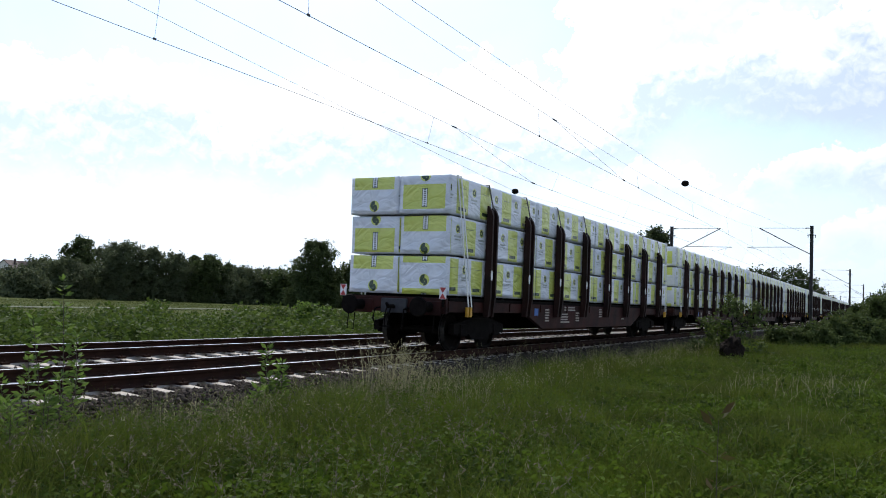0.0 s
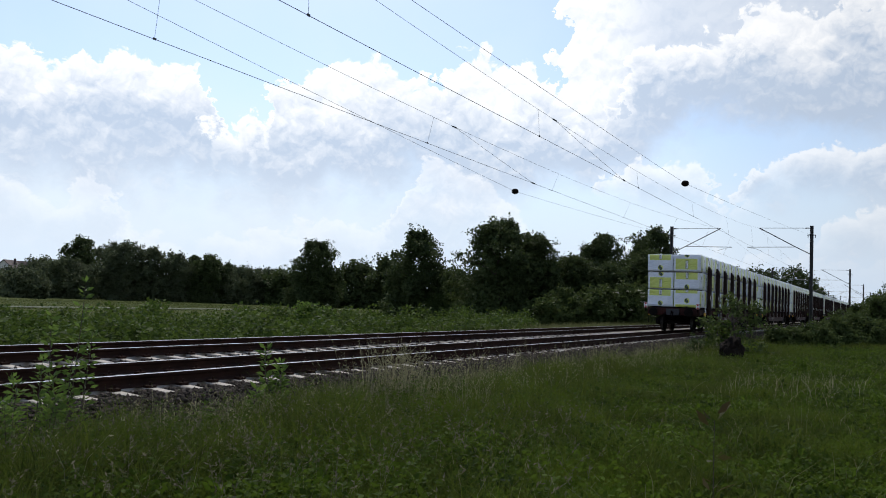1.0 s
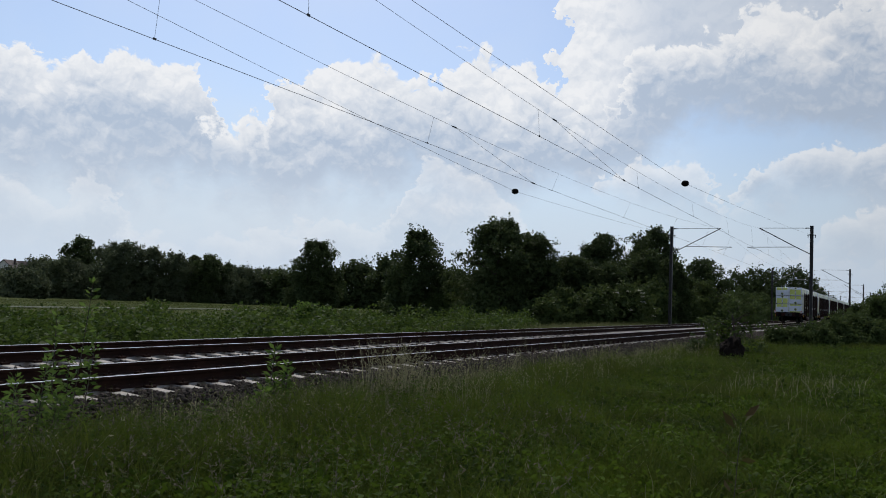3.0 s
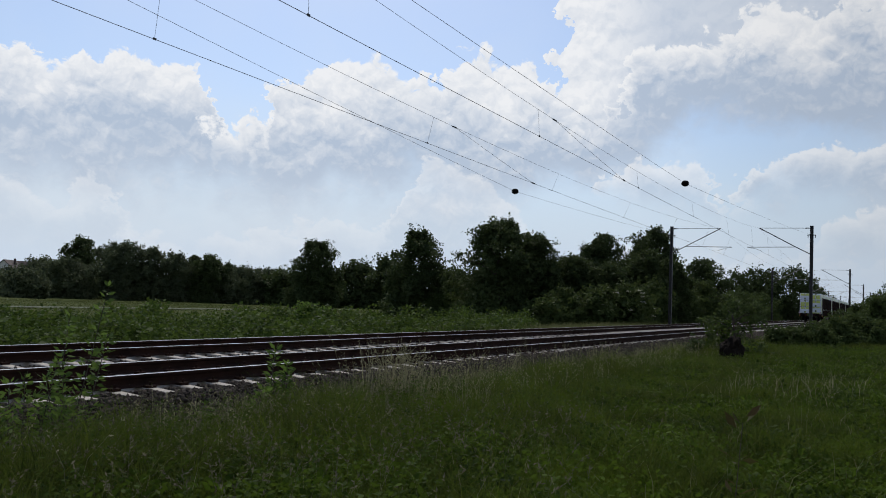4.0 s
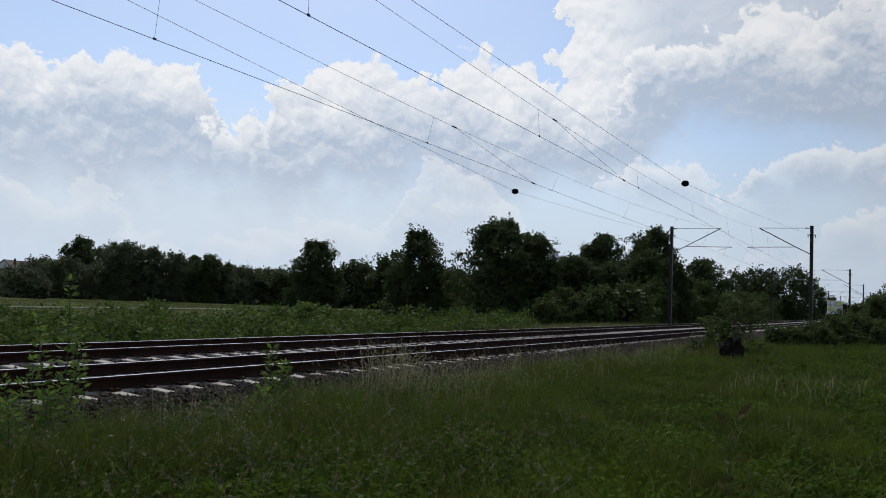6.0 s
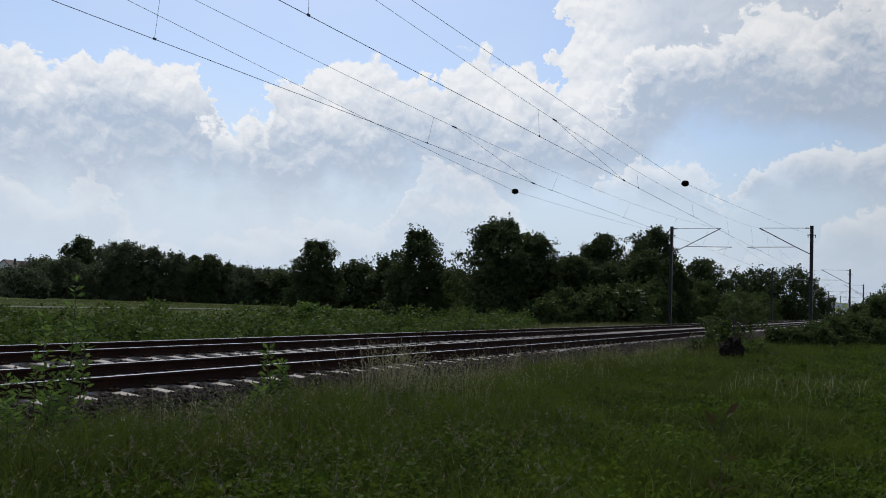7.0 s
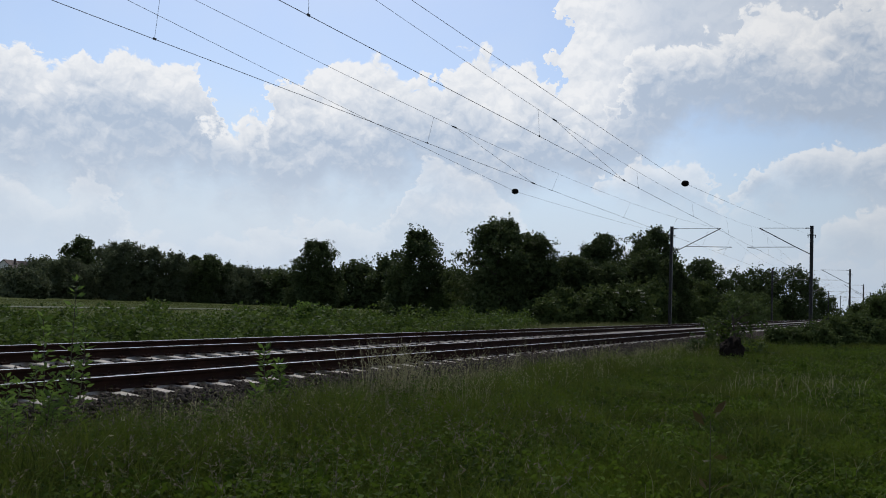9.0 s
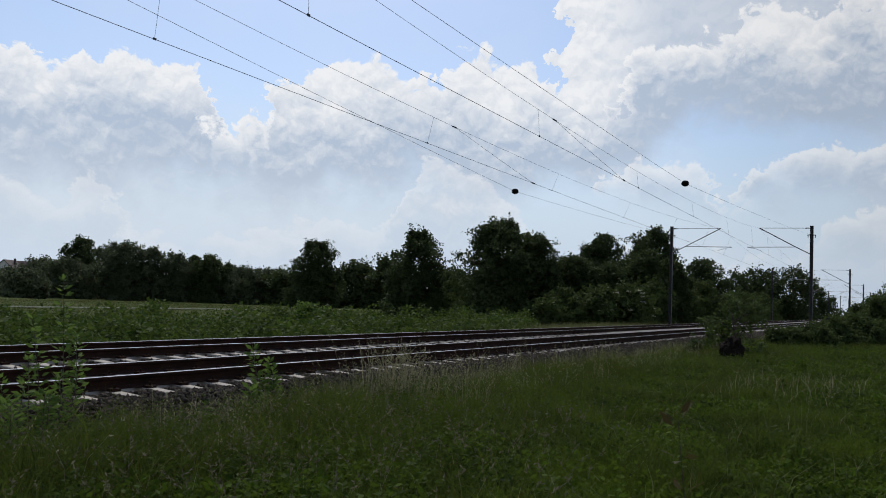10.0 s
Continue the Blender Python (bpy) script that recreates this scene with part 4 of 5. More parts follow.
def tree(x, y, top, rad, seed, mat, count, leaf, name="tree", label="", group="", zb=None, trunk=True, low=0.12, lobes=34, fill=0.5):
    """A tapered trunk, limbs and a crown of leaf clumps with an uneven outline."""
    rng = np.random.default_rng(seed)
    zb = float(ground_z(x, y)) if zb is None else zb
    H = top - zb
    t = thing(name, label, "tree" if trunk else "shrub", group, (x, y, zb - 0.05))
    lob = []
    for k in range(lobes):
        f = rng.uniform(low, 0.97)
        prof = np.interp(f, [0, 0.12, 0.35, 0.6, 0.8, 0.92, 1.0], [0.75, 0.92, 1.0, 1.0, 0.86, 0.62, 0.30])
        a = rng.uniform(0, math.tau)
        r = rad * prof * math.sqrt(rng.uniform(0.02, 1.0)) * rng.uniform(0.7, 1.12)
        lr = rad * rng.uniform(0.10, 0.24) * (1.1 - 0.45 * f)
        lob.append((r * math.cos(a), r * math.sin(a), f * H - lr * 0.5 * f, lr))
    for k in range(lobes):
        # sprigs that stand out of the outline
        q = lob[rng.integers(0, lobes)]
        d = rng.normal(size=3)
        d /= np.linalg.norm(d)
        lob.append((q[0] + d[0] * q[3] * 1.15, q[1] + d[1] * q[3] * 1.15, q[2] + abs(d[2]) * q[3] * 1.1, rad * rng.uniform(0.035, 0.075)))
    lob.append((0.05 * rad, 0, H - rad * 0.22, rad * 0.2))
    lob = np.array(lob)
    # twigs with small tufts of leaves sit on the lobes and stick out of the outline
    per = 22
    nt = count // per
    wt = lob[:, 3] ** 1.5
    idx = rng.choice(len(lob), nt, p=wt / wt.sum())
    d = rng.normal(size=(nt, 3))
    d[:, 2] += 0.25
    d /= np.linalg.norm(d, axis=1, keepdims=True)
    C = lob[idx, :3] + d * (lob[idx, 3] * rng.uniform(0.55, 1.1, nt))[:, None]
    reach = rng.uniform(0.6, 2.2, nt) * np.where(rng.random(nt) < 0.15, 1.5, 1.0) * leaf
    along = (d + rng.normal(size=(nt, 3)) * 0.5)[:, None] * (reach[:, None] * rng.random((nt, per)))[:, :, None]
    P = (C[:, None] + along + rng.normal(size=(nt, per, 3)) * leaf * 0.62).reshape(-1, 3)
    P[:, 2] = np.maximum(P[:, 2], 0.05)
    D = np.repeat(d, per, 0)
    A = D * 0.6 + rng.normal(size=P.shape) * 0.8 + (0, 0, -0.25)
    out = D * 0.7 + (0, 0, 0.7)
    # leaves filling the crown between the twigs, thinner towards the top
    m = int(count * fill)
    f = low + (0.97 - low) * rng.random(m) ** 1.45
    an = rng.uniform(0, math.tau, m)
    wob = 1 + 0.24 * np.sin(3 * an + seed) * np.sin(9 * f + seed) + 0.13 * np.sin(5 * an + 17 * f + 2 * seed) + 0.09 * np.sin(11 * an - 23 * f + seed)
    rp = rad * np.interp(f, [0, 0.1, 0.3, 0.55, 0.75, 0.9, 1.0], [0.75, 0.90, 0.86, 0.78, 0.60, 0.38, 0.10]) * wob * rng.random(m) ** 0.33
    P2 = np.stack([rp * np.cos(an), rp * np.sin(an), f * H], -1)
    A2 = rng.normal(size=(m, 3)) + (0, 0, -0.2)
    out2 = np.stack([np.cos(an), np.sin(an), np.full(m, 0.8)], -1)
    P, A, out = np.concatenate([P, P2]), np.concatenate([A, A2]), np.concatenate([out, out2])
    V = leaves(P, A, leaf * rng.uniform(0.6, 1.3, len(P)), 0.46, rng, 0.25, out)
    part("crown", mesh_np("crown", V, quads_of(V), mat), None, t)
    bm = bmesh.new()
    r0 = max(0.05, H * 0.022)
    pts = [Vector((0.02 * H * math.sin(k * 1.7 + seed), 0.02 * H * math.cos(k * 1.3 + seed), H * k / 6)) for k in range(6)]
    tube(bm, pts, [r0 * (1 - 0.15 * k) for k in range(6)], 8)
    part("trunk" if trunk else "stem", bm, M_BARK, t)
    bm = bmesh.new()
    for q in lob[:: max(1, len(lob) // 12)]:
        f = min(0.75, max(0.08, q[2] / H - 0.15))
        s = Vector((0, 0, f * H))
        e = Vector(q[:3])
        m = s.lerp(e, 0.5) + Vector((0, 0, 0.04 * H))
        tube(bm, [s, m, e], [r0 * 0.42, r0 * 0.28, r0 * 0.1], 6)
    part("limbs", bm, M_BARK, t)
    return t


NEAR_TREES = [(-23.9, 67.2, 9.2, 4.3), (-21.2, 70.0, 7.9, 3.3), (-33.8, 68.9, 8.2, 3.2), (-57.2, 82.2, 8.3, 3.6), (-17.5, 80.3, 9.1, 3.2),
              (-13.4, 85.6, 10.0, 3.5), (-11.9, 102.6, 7.6, 3.7), (-18.6, 75.6, 5.6, 3.0), (-27.5, 74.0, 5.6, 3.2), (-16.2, 92.0, 8.6, 3.4),
              (-18.9, 73.2, 5.9, 2.6), (-14.8, 73.5, 5.4, 2.6), (-12.2, 77.5, 6.8, 2.6), (-10.2, 79.0, 6.0, 2.2)]
MID_TREES = [(-73.4, 117.4, 7.1, 5.2), (-69.2, 120.1, 7.8, 5.0), (-59.6, 125.7, 6.2, 5.0), (-84.5, 109.4, 4.5, 5.0), (-24.9, 219.9, 11.1, 7.4),
             (-20.1, 225.6, 12.1, 7.5), (-13.2, 231.4, 13.1, 7.3), (-12.4, 292.0, 10.6, 6.5), (-40.1, 112.7, 6.0, 5.4), (-48.0, 120.0, 6.6, 6.0), (-78.5, 113.5, 5.4, 5.0), (-33.0, 118.0, 6.5, 5.5)]
LEFT_TREES = [(-135.0, 91.0, 3.3, 6.0), (-104.3, 73.9, 2.9, 3.0), (-126.9, 93.8, 5.5, 5.0), (-115.2, 92.4, 9.4, 3.9), (-116.6, 98.7, 8.0, 5.0), (-103.1, 91.3, 8.4, 4.2),
              (-100.4, 94.4, 7.9, 3.6), (-97.6, 97.4, 7.1, 3.4), (-93.6, 101.3, 6.9, 3.8), (-89.7, 105.0, 5.3, 5.5), (-89.3, 111.9, 5.4, 5.5), (-108.8, 84.5, 5.4, 5.0), (-109.6, 113.6, 7.7, 4.0), (-120.0, 84.0, 2.9, 5.0), (-96.0, 108.0, 5.6, 5.5)]
SHRUBS = [(-11.6, 67.9, 3.0, 3.0), (-14.9, 68.9, 2.4, 2.6), (-10.6, 74.0, 3.6, 2.4), (-17.2, 64.0, 1.5, 2.5), (-24.7, 64.5, 1.4, 2.8), (-12.5, 78.0, 4.2, 2.8), (-15.0, 100.0, 3.5, 3.5), (-12.0, 115.0, 4.0, 3.4), (-11.8, 135.0, 4.5, 4.0), (-30.0, 68.0, 1.8, 2.8), (-37.0, 72.0, 1.9, 3.0), (-12.5, 160.0, 5.0, 4.5), (-13.6, 66.2, 2.1, 2.2), (-16.4, 66.0, 2.3, 2.2), (-9.8, 95.0, 4.3, 3.0), (-31.5, 72.0, 3.0, 2.6), (-9.6, 84.0, 3.2, 2.2)]

for i, (x, y, top, r) in enumerate(NEAR_TREES):
    tree(x, y, top, r, 100 + i, M_TREE, 19000, 0.23, label="dark green broadleaf tree with a dense uneven crown", group="trees behind the railway", low=0.04, lobes=75)
for i, (x, y, top, r) in enumerate(MID_TREES):
    tree(x, y, top, r, 200 + i, M_TREE, 6500, 0.5, label="distant dark green broadleaf tree in a row", group="distant trees", low=0.03, lobes=60)
for i, (x, y, top, r) in enumerate(LEFT_TREES):
    tree(x, y, top, r, 300 + i, M_TREE2 if i not in (3, 8, 12) else M_TREE, 11500, 0.32, label="green willow tree at the far edge of the field", group="field edge trees", low=0.02, lobes=60)
for i, (x, y, top, r) in enumerate(SHRUBS):
    tree(x, y, top, r, 400 + i, M_SHRUB, 5500, 0.24, "shrub", "green wild shrub beside the railway", "trackside shrubs", trunk=False, low=0.02, lobes=30)



def add_blossom(shrub_name, rad, top, seed):
    """Flat white flower heads on the outside of an elder bush."""
    rng = np.random.default_rng(seed)
    sh = bpy.data.objects[shrub_name]
    Ps, As = [], []
    for k in range(16):
        a, f = rng.uniform(0, math.tau), rng.uniform(0.3, 0.9)
        c = np.array([rad * 0.95 * math.cos(a), -abs(rad * 0.95 * math.sin(a)), f * (top + 0.8)])
        Ps.append(c + rng.normal(size=(22, 3)) * (0.10, 0.10, 0.025))
        As.append(rng.normal(size=(22, 3)) + (0, 0, 0.4))
    P, A = np.concatenate(Ps), np.concatenate(As)
    V = leaves(P, A, rng.uniform(0.05, 0.09, len(P)), 0.5, rng)
    ob = part("blossom", mesh_np("blossom", V, quads_of(V), M_BLOSSOM), None, sh, "white elder flower heads")
    tagged(ob, kind="stuff")


add_blossom("shrub", 3.0, 3.0, 451)
add_blossom("shrub.001", 2.6, 2.4, 452)

RIGHT_BUSHES = [(9.1, 54.8, 2.6, 1.8), (7.7, 60.7, 1.9, 1.7), (6.1, 39.6, 0.55, 1.3), (6.9, 44.7, 0.8, 1.3), (5.1, 38.9, 0.35, 1.1), (8.2, 49.5, 1.2, 1.6), (10.4, 57.5, 3.4, 2.2)]
for i, (x, y, top, r) in enumerate(RIGHT_BUSHES):
    tree(x, y, top, r, 500 + i, M_SHRUB, 6500, 0.13, "shrub", "leafy green bush at the trackside", "trackside bushes", trunk=False, low=0.02, lobes=30)


for i, (x, y, top, r) in enumerate([(-14.6, 25.0, 0.75, 0.8), (-15.6, 27.0, 0.45, 0.9), (-25.1, 25.2, 0.30, 0.7)]):
    tree(x, y, top, r, 550 + i, M_SAP, 1500, 0.13, "shrub", "bright green young bush among the nettles", "young bushes", trunk=False, low=0.02, lobes=22)


def build_stump():
    bm = bmesh.new()
    bmesh.ops.create_icosphere(bm, subdivisions=4, radius=0.45)
    for v in bm.verts:
        c = v.co
        v.co = c * (1 + 0.35 * noise.noise(c * 4.0) + 0.18 * noise.noise(c * 11.0))
        v.co.x *= 0.82
        v.co.z *= 1.18
    me = bpy.data.meshes.new("tree_stump")
    bm.to_mesh(me)
    bm.free()
    me.materials.append(M_STUMP)
    ob = new("tree_stump", me)
    ob.location = (5.22, 21.4, -0.20)
    tagged(ob, "dark rotten tree stump lying in the grass", "tree stump")


build_stump()
tree(4.75, 24.6, 1.75, 1.15, 601, M_SHRUB, 1300, 0.11, "shrub", "airy light green bush behind a rotten stump", "trackside bushes", trunk=False, low=0.05, lobes=34, fill=0.12)
tree(4.2, 25.3, 0.9, 0.9, 603, M_WEED, 900, 0.12, "shrub", "airy light green bush behind a rotten stump", "trackside bushes", trunk=False, low=0.02, lobes=24, fill=0.2)
tree(3.75, 22.6, 0.25, 0.35, 602, M_TREE, 600, 0.09, "shrub", "small dark green bush in the grass", "trackside bushes", trunk=False, low=0.02, lobes=12)


def build_weed_belt():
    """Brambles and nettles beyond the far track: leafy mounds with gaps."""
    rng = np.random.default_rng(21)
    n = 520
    x = -7.8 - 17 * rng.random(n) ** 1.15
    y = rng.uniform(-2, 66, n)
    keep = (x > -8.5 - np.interp(y, [0, 30, 45, 66], [18, 17, 12, 8])) & (y < 40 + 2.45 * (-9.7 - x))
    x, y = x[keep], y[keep]
    n = len(x)
    R = rng.uniform(0.5, 1.15, n)
    h = (0.28 + 1.05 * rng.random(n) ** 1.8) * np.interp(x, [-25, -18, -10], [0.72, 0.95, 0.95]) * np.interp(y, [8, 28, 50], [0.9, 1.2, 1.2])
    h = np.where((np.hypot(x + 13.0, y - 25.0) < 1.8) | (np.hypot(x + 17.0, y - 19.0) < 1.5), h * 1.5, h)
    m = 210
    d = rng.normal(size=(n, m, 3))
    d /= np.linalg.norm(d, axis=2, keepdims=True)
    d[:, :, 2] = np.abs(d[:, :, 2])
    s = rng.uniform(0.75, 1.12, (n, m, 1))
    P = np.stack([x, y, ground_z(x, y)], -1)[:, None] + d * s * np.stack([R, R, h], -1)[:, None]
    A = d * (1, 1, 0.3) + rng.normal(size=(n, m, 3)) * 0.55 + (0, 0, -0.15)
    P, A = P.reshape(-1, 3), A.reshape(-1, 3)
    V1 = leaves(P, A, rng.uniform(0.09, 0.24, len(P)), 0.40, rng, 0.2, d.reshape(-1, 3) + (0, 0, 0.6))
    # nettle stems between the mounds
    k = 1800
    u = -7.5 - 17 * rng.random(k) ** 1.2
    v = rng.uniform(-2, 64, k)
    q = (u > -8.5 - np.interp(v, [0, 30, 45, 66], [18, 17, 12, 8])) & (v < 40 + 2.45 * (-9.7 - u))
    u, v = u[q], v[q]
    k = len(u)
    m = 22
    f = rng.random((k, m))
    a = rng.uniform(0, 6.283, (k, m))
    hh = rng.uniform(0.4, 1.0, k)[:, None]
    P = np.stack([u[:, None] + 0.08 * np.cos(a), v[:, None] + 0.08 * np.sin(a), ground_z(u, v)[:, None] + f * hh], -1).reshape(-1, 3)
    A = np.stack([np.cos(a), np.sin(a), rng.uniform(-0.4, 0.4, (k, m))], -1).reshape(-1, 3)
    V2 = leaves(P, A, rng.uniform(0.07, 0.15, len(P)), 0.3, rng)
    V = np.concatenate([V1, V2])
    ob = new("weed_belt", mesh_np("weed_belt", V, quads_of(V), M_WEED))
    tagged(ob, "dense green nettles and brambles beyond the far track", "weeds", kind="stuff")


build_weed_belt()


def blades(name, x, y, h, w, mat, seed, label, category, lean=0.35, heads=0):
    """Bent grass blades, two segments each."""
    rng = np.random.default_rng(seed)
    n = len(x)
    z = ground_z(x, y) - 0.02
    a = rng.uniform(0, 6.283, n)
    b = rng.uniform(0, 6.283, n)
    s = np.stack([np.cos(a), np.sin(a), np.zeros(n)], -1) * (w[:, None] / 2)
    d = np.stack([np.cos(b), np.sin(b), np.zeros(n)], -1)
    k = (lean * rng.random(n) * h)[:, None]
    B = np.stack([x, y, z], -1)
    M = B + d * k * 0.35 + np.stack([0 * h, 0 * h, h * 0.58], -1)
    T = B + d * k * 1.25 + np.stack([0 * h, 0 * h, h * rng.uniform(0.82, 1.0, n)], -1)
    V = np.stack([B - s, B + s, M - s * 0.8, M + s * 0.8, T - s * 0.12, T + s * 0.12], 1)
    i = np.arange(n)[:, None] * 6
    Q = np.concatenate([i + np.array([0, 1, 3, 2]), i + np.array([2, 3, 5, 4])], 0)
    V, Q = V.reshape(-1, 3), Q
    if heads:
        P = np.repeat(T, heads, 0) - np.repeat(T - M, heads, 0) * (rng.random((n * heads, 1)) * 0.55)
        W = leaves(P, np.repeat(T - M, heads, 0) / np.repeat(h, heads)[:, None] + rng.normal(size=(n * heads, 3)) * 0.22, rng.uniform(0.02, 0.05, n * heads), 0.16, rng)
        Q = np.concatenate([Q, quads_of(W) + len(V)])
        V = np.concatenate([V, W.reshape(-1, 3)])
    ob = new(name, mesh_np(name, V, Q, mat))
    tagged(ob, label, category, kind="stuff")


def scatter(rng, n, xa, xb, ya, yb, power=1.0):
    return rng.uniform(xa, xb, n), ya + (yb - ya) * rng.random(n) ** power


def meadow_height(x, y):
    """Tall beside the ballast, lower and lusher farther off."""
    near = np.interp(y, [3.0, 9.0], [0.13, 0.0]) * np.interp(x, [2.8, 4.0], [1.0, 0.2])
    return near + np.interp(x, [2.0, 2.6, 3.2, 4.2, 6.5, 9], [0.20, 0.27, 0.42, 0.40, 0.25, 0.20])


def in_meadow(x, y):
    """The strip of meadow between ballast and path."""
    return (y > -16) & (x > np.interp(y, [3.0, 9.0], [2.0, 2.42]))


def build_meadow():
    rng = np.random.default_rng(31)
    xs, ys = [], []
    for n, a in ((110000, (2.05, 11.0, -4.5, 12)), (70000, (2.05, 11, 12, 30)), (45000, (2.1, 12, 30, 75)), (18000, (2.0, 3.4, -4.5, 14)), (14000, (11, 16, -5, 40)), (36000, (2.1, 17, -15, -4.5))):
        x, y = scatter(rng, n, *a)
        xs.append(x), ys.append(y)
    # tussocks: blades growing from one foot
    for n, per, a in ((3600, 34, (2.3, 11, -4.5, 13)), (1500, 30, (2.3, 11.5, 13, 34))):
        x, y = scatter(rng, n, *a)
        xs.append((x[:, None] + rng.normal(size=(n, per)) * 0.045).ravel())
        ys.append((y[:, None] + rng.normal(size=(n, per)) * 0.045).ravel())
    foot = sum(len(q) for q in xs[:6])
    x, y = np.concatenate(xs), np.concatenate(ys)
    tuss = np.arange(len(x)) >= foot
    k = in_meadow(x, y)
    x, y, tuss = x[k], y[k], tuss[k]
    far = np.clip((np.hypot(x - 9.8, y + 7.2) - 10) / 40, 0, 1)
    h = meadow_height(x, y) * rng.uniform(0.4, 1.0, len(x)) * np.where(rng.random(len(x)) > 0.85, 1.5, 1.1) * (1 + 0.35 * np.sin(x * 1.7 + 2 * np.sin(y * 0.6)) * np.sin(y * 1.1 + 1.0))
    clump = np.sin(x * 7 + 2 * np.sin(y * 3)) * np.sin(y * 6 + 1.5 * np.sin(x * 4))
    h = np.where(tuss, h * 1.15, h) * (1 + 0.38 * clump)
    w = rng.uniform(0.004, 0.011, len(x)) * (1 + 2.0 * far)
    blades("meadow_grass", x, y, h, w, M_GRASS, 32, "tall green meadow grass beside the railway", "grass", 0.75)
    # tall straw-green tussocks where the meadow meets the ballast
    n, per = 1150, 30
    x = 2.3 + 2.6 * rng.random(n) ** 1.5
    y = -4.5 + 38 * rng.random(n) ** 1.2
    k = rng.random(n) < 0.35 + 0.65 * np.exp(-((y - 5.0) / 3.5) ** 2)
    x, y = x[k], y[k]
    high = rng.uniform(0.38, 0.74, len(x)) * np.interp(x, [2.3, 4.9], [1.1, 0.75])
    n = len(x)
    x, y = (x[:, None] + rng.normal(size=(n, per)) * 0.07).ravel(), (y[:, None] + rng.normal(size=(n, per)) * 0.07).ravel()
    h = (high[:, None] * rng.uniform(0.5, 1.1, (n, per))).ravel()
    blades("tall_tussocks", x, y, h, rng.uniform(0.003, 0.008, len(x)), M_TALL, 38, "tall straw-green grass tussocks at the ballast edge", "grass", 0.7)
    # pale flowering stalks along the ballast edge, in stands
    n = 26000
    x = 2.35 + 2.3 * rng.random(n) ** 1.3
    y = -4 + 50 * rng.random(n)
    dense = 0.05
    for yc, sg, wt in ((0.0, 1.2, 0.22), (3.9, 0.9, 0.70), (6.2, 1.5, 0.42), (9.2, 2.0, 0.30), (14.0, 3.0, 0.22), (21.0, 4.0, 0.25)):
        dense = dense + wt * np.exp(-((y - yc) / sg) ** 2)
    stand = 0.55 + 0.9 * np.sin(x * 5.1 + 2 * np.sin(y * 2.3)) * np.sin(y * 4.3 + 1.7 * np.sin(x * 3.0))
    k = (rng.random(n) < 0.6 * dense * np.clip(stand, 0.08, 1.3)) & in_meadow(x, y)
    x, y = x[k], y[k]
    hs = rng.uniform(0.40, 0.86, len(x)) * np.where(np.abs(y - 3.8) < 0.9, 1.25, 1.0)
    blades("flowering_grass", x, y, hs, rng.uniform(0.003, 0.007, len(x)), M_DRY, 34, "pale dry flowering grass along the ballast edge", "grass", 0.55, 4)
    # a few tall dry stands that reach above the rails
    gx, gy, gh = [], [], []
    for cx, cy, num, hi in ((2.55, 4.3, 70, 1.35), (2.75, 4.7, 70, 1.2), (2.5, 5.2, 40, 1.2), (2.6, 6.4, 30, 1.0), (2.5, 8.0, 26, 1.1), (2.5, 10.2, 30, 1.15), (2.7, 12.5, 20, 1.0), (2.6, 16.0, 24, 1.0), (2.55, 2.2, 16, 0.8), (2.4, 0.6, 22, 0.7)):
        gx.append(cx + rng.normal(size=num) * 0.13)
        gy.append(cy + rng.normal(size=num) * 0.30)
        gh.append(hi * rng.uniform(0.6, 1.0, num))
    x, y, h = np.concatenate(gx), np.concatenate(gy), np.concatenate(gh)
    blades("tall_dry_grass", x, y, h, rng.uniform(0.005, 0.010, len(x)), M_DRY, 40, "tall pale dry grass standing above the rails", "grass", 0.4, 9)
    xs, ys = scatter(rng, 2600, 3.0, 11.5, -4, 24, 1.2)
    xb, yb = scatter(rng, 130, 7.0, 9.3, 8.5, 12.5)
    x, y = np.concatenate([xs, xb]), np.concatenate([ys, yb])
    k = in_meadow(x, y)
    x, y = x[k], y[k]
    tall = np.arange(len(x)) >= len(x) - len(xb)
    blades("dry_stalks", x, y, np.where(tall, rng.uniform(0.45, 0.75, len(x)), rng.uniform(0.25, 0.55, len(x))), np.where(tall, 0.009, rng.uniform(0.003, 0.006, len(x))), M_DRY, 35, "scattered pale dry stalks in the meadow", "grass", 0.9)
    # thin stems with feathery seed heads in the near corner of the meadow
    x, y = scatter(rng, 2600, 2.7, 7.6, -4.4, 4.0)
    k = in_meadow(x, y) & (rng.random(len(x)) < np.interp(x, [2.7, 4.5, 7.0], [1.0, 0.6, 0.12]))
    x, y = x[k], y[k]
    blades("seed_head_grass", x, y, rng.uniform(0.34, 0.70, len(x)) * np.interp(x, [2.7, 8.6], [1.1, 0.75]), rng.uniform(0.002, 0.004, len(x)), M_SEED, 39, "thin grass stems with pale feathery seed heads", "grass", 0.6, 7)
    # low broad-leaved herbs
    n = 13000
    x, y = scatter(rng, n, 2.9, 12, -4.5, 34, 1.25)
    k = in_meadow(x, y)
    x, y = x[k], y[k]
    m = 12
    n = len(x)
    a = rng.uniform(0, 6.283, (n, m))
    hh = meadow_height(x, y)[:, None] * rng.uniform(0.25, 0.95, (n, m))
    r = rng.uniform(0.01, 0.13, (n, m))
    P = np.stack([x[:, None] + r * np.cos(a), y[:, None] + r * np.sin(a), ground_z(x, y)[:, None] + hh], -1).reshape(-1, 3)
    A = np.stack([np.cos(a), np.sin(a), rng.uniform(-0.2, 0.9, (n, m))], -1).reshape(-1, 3)
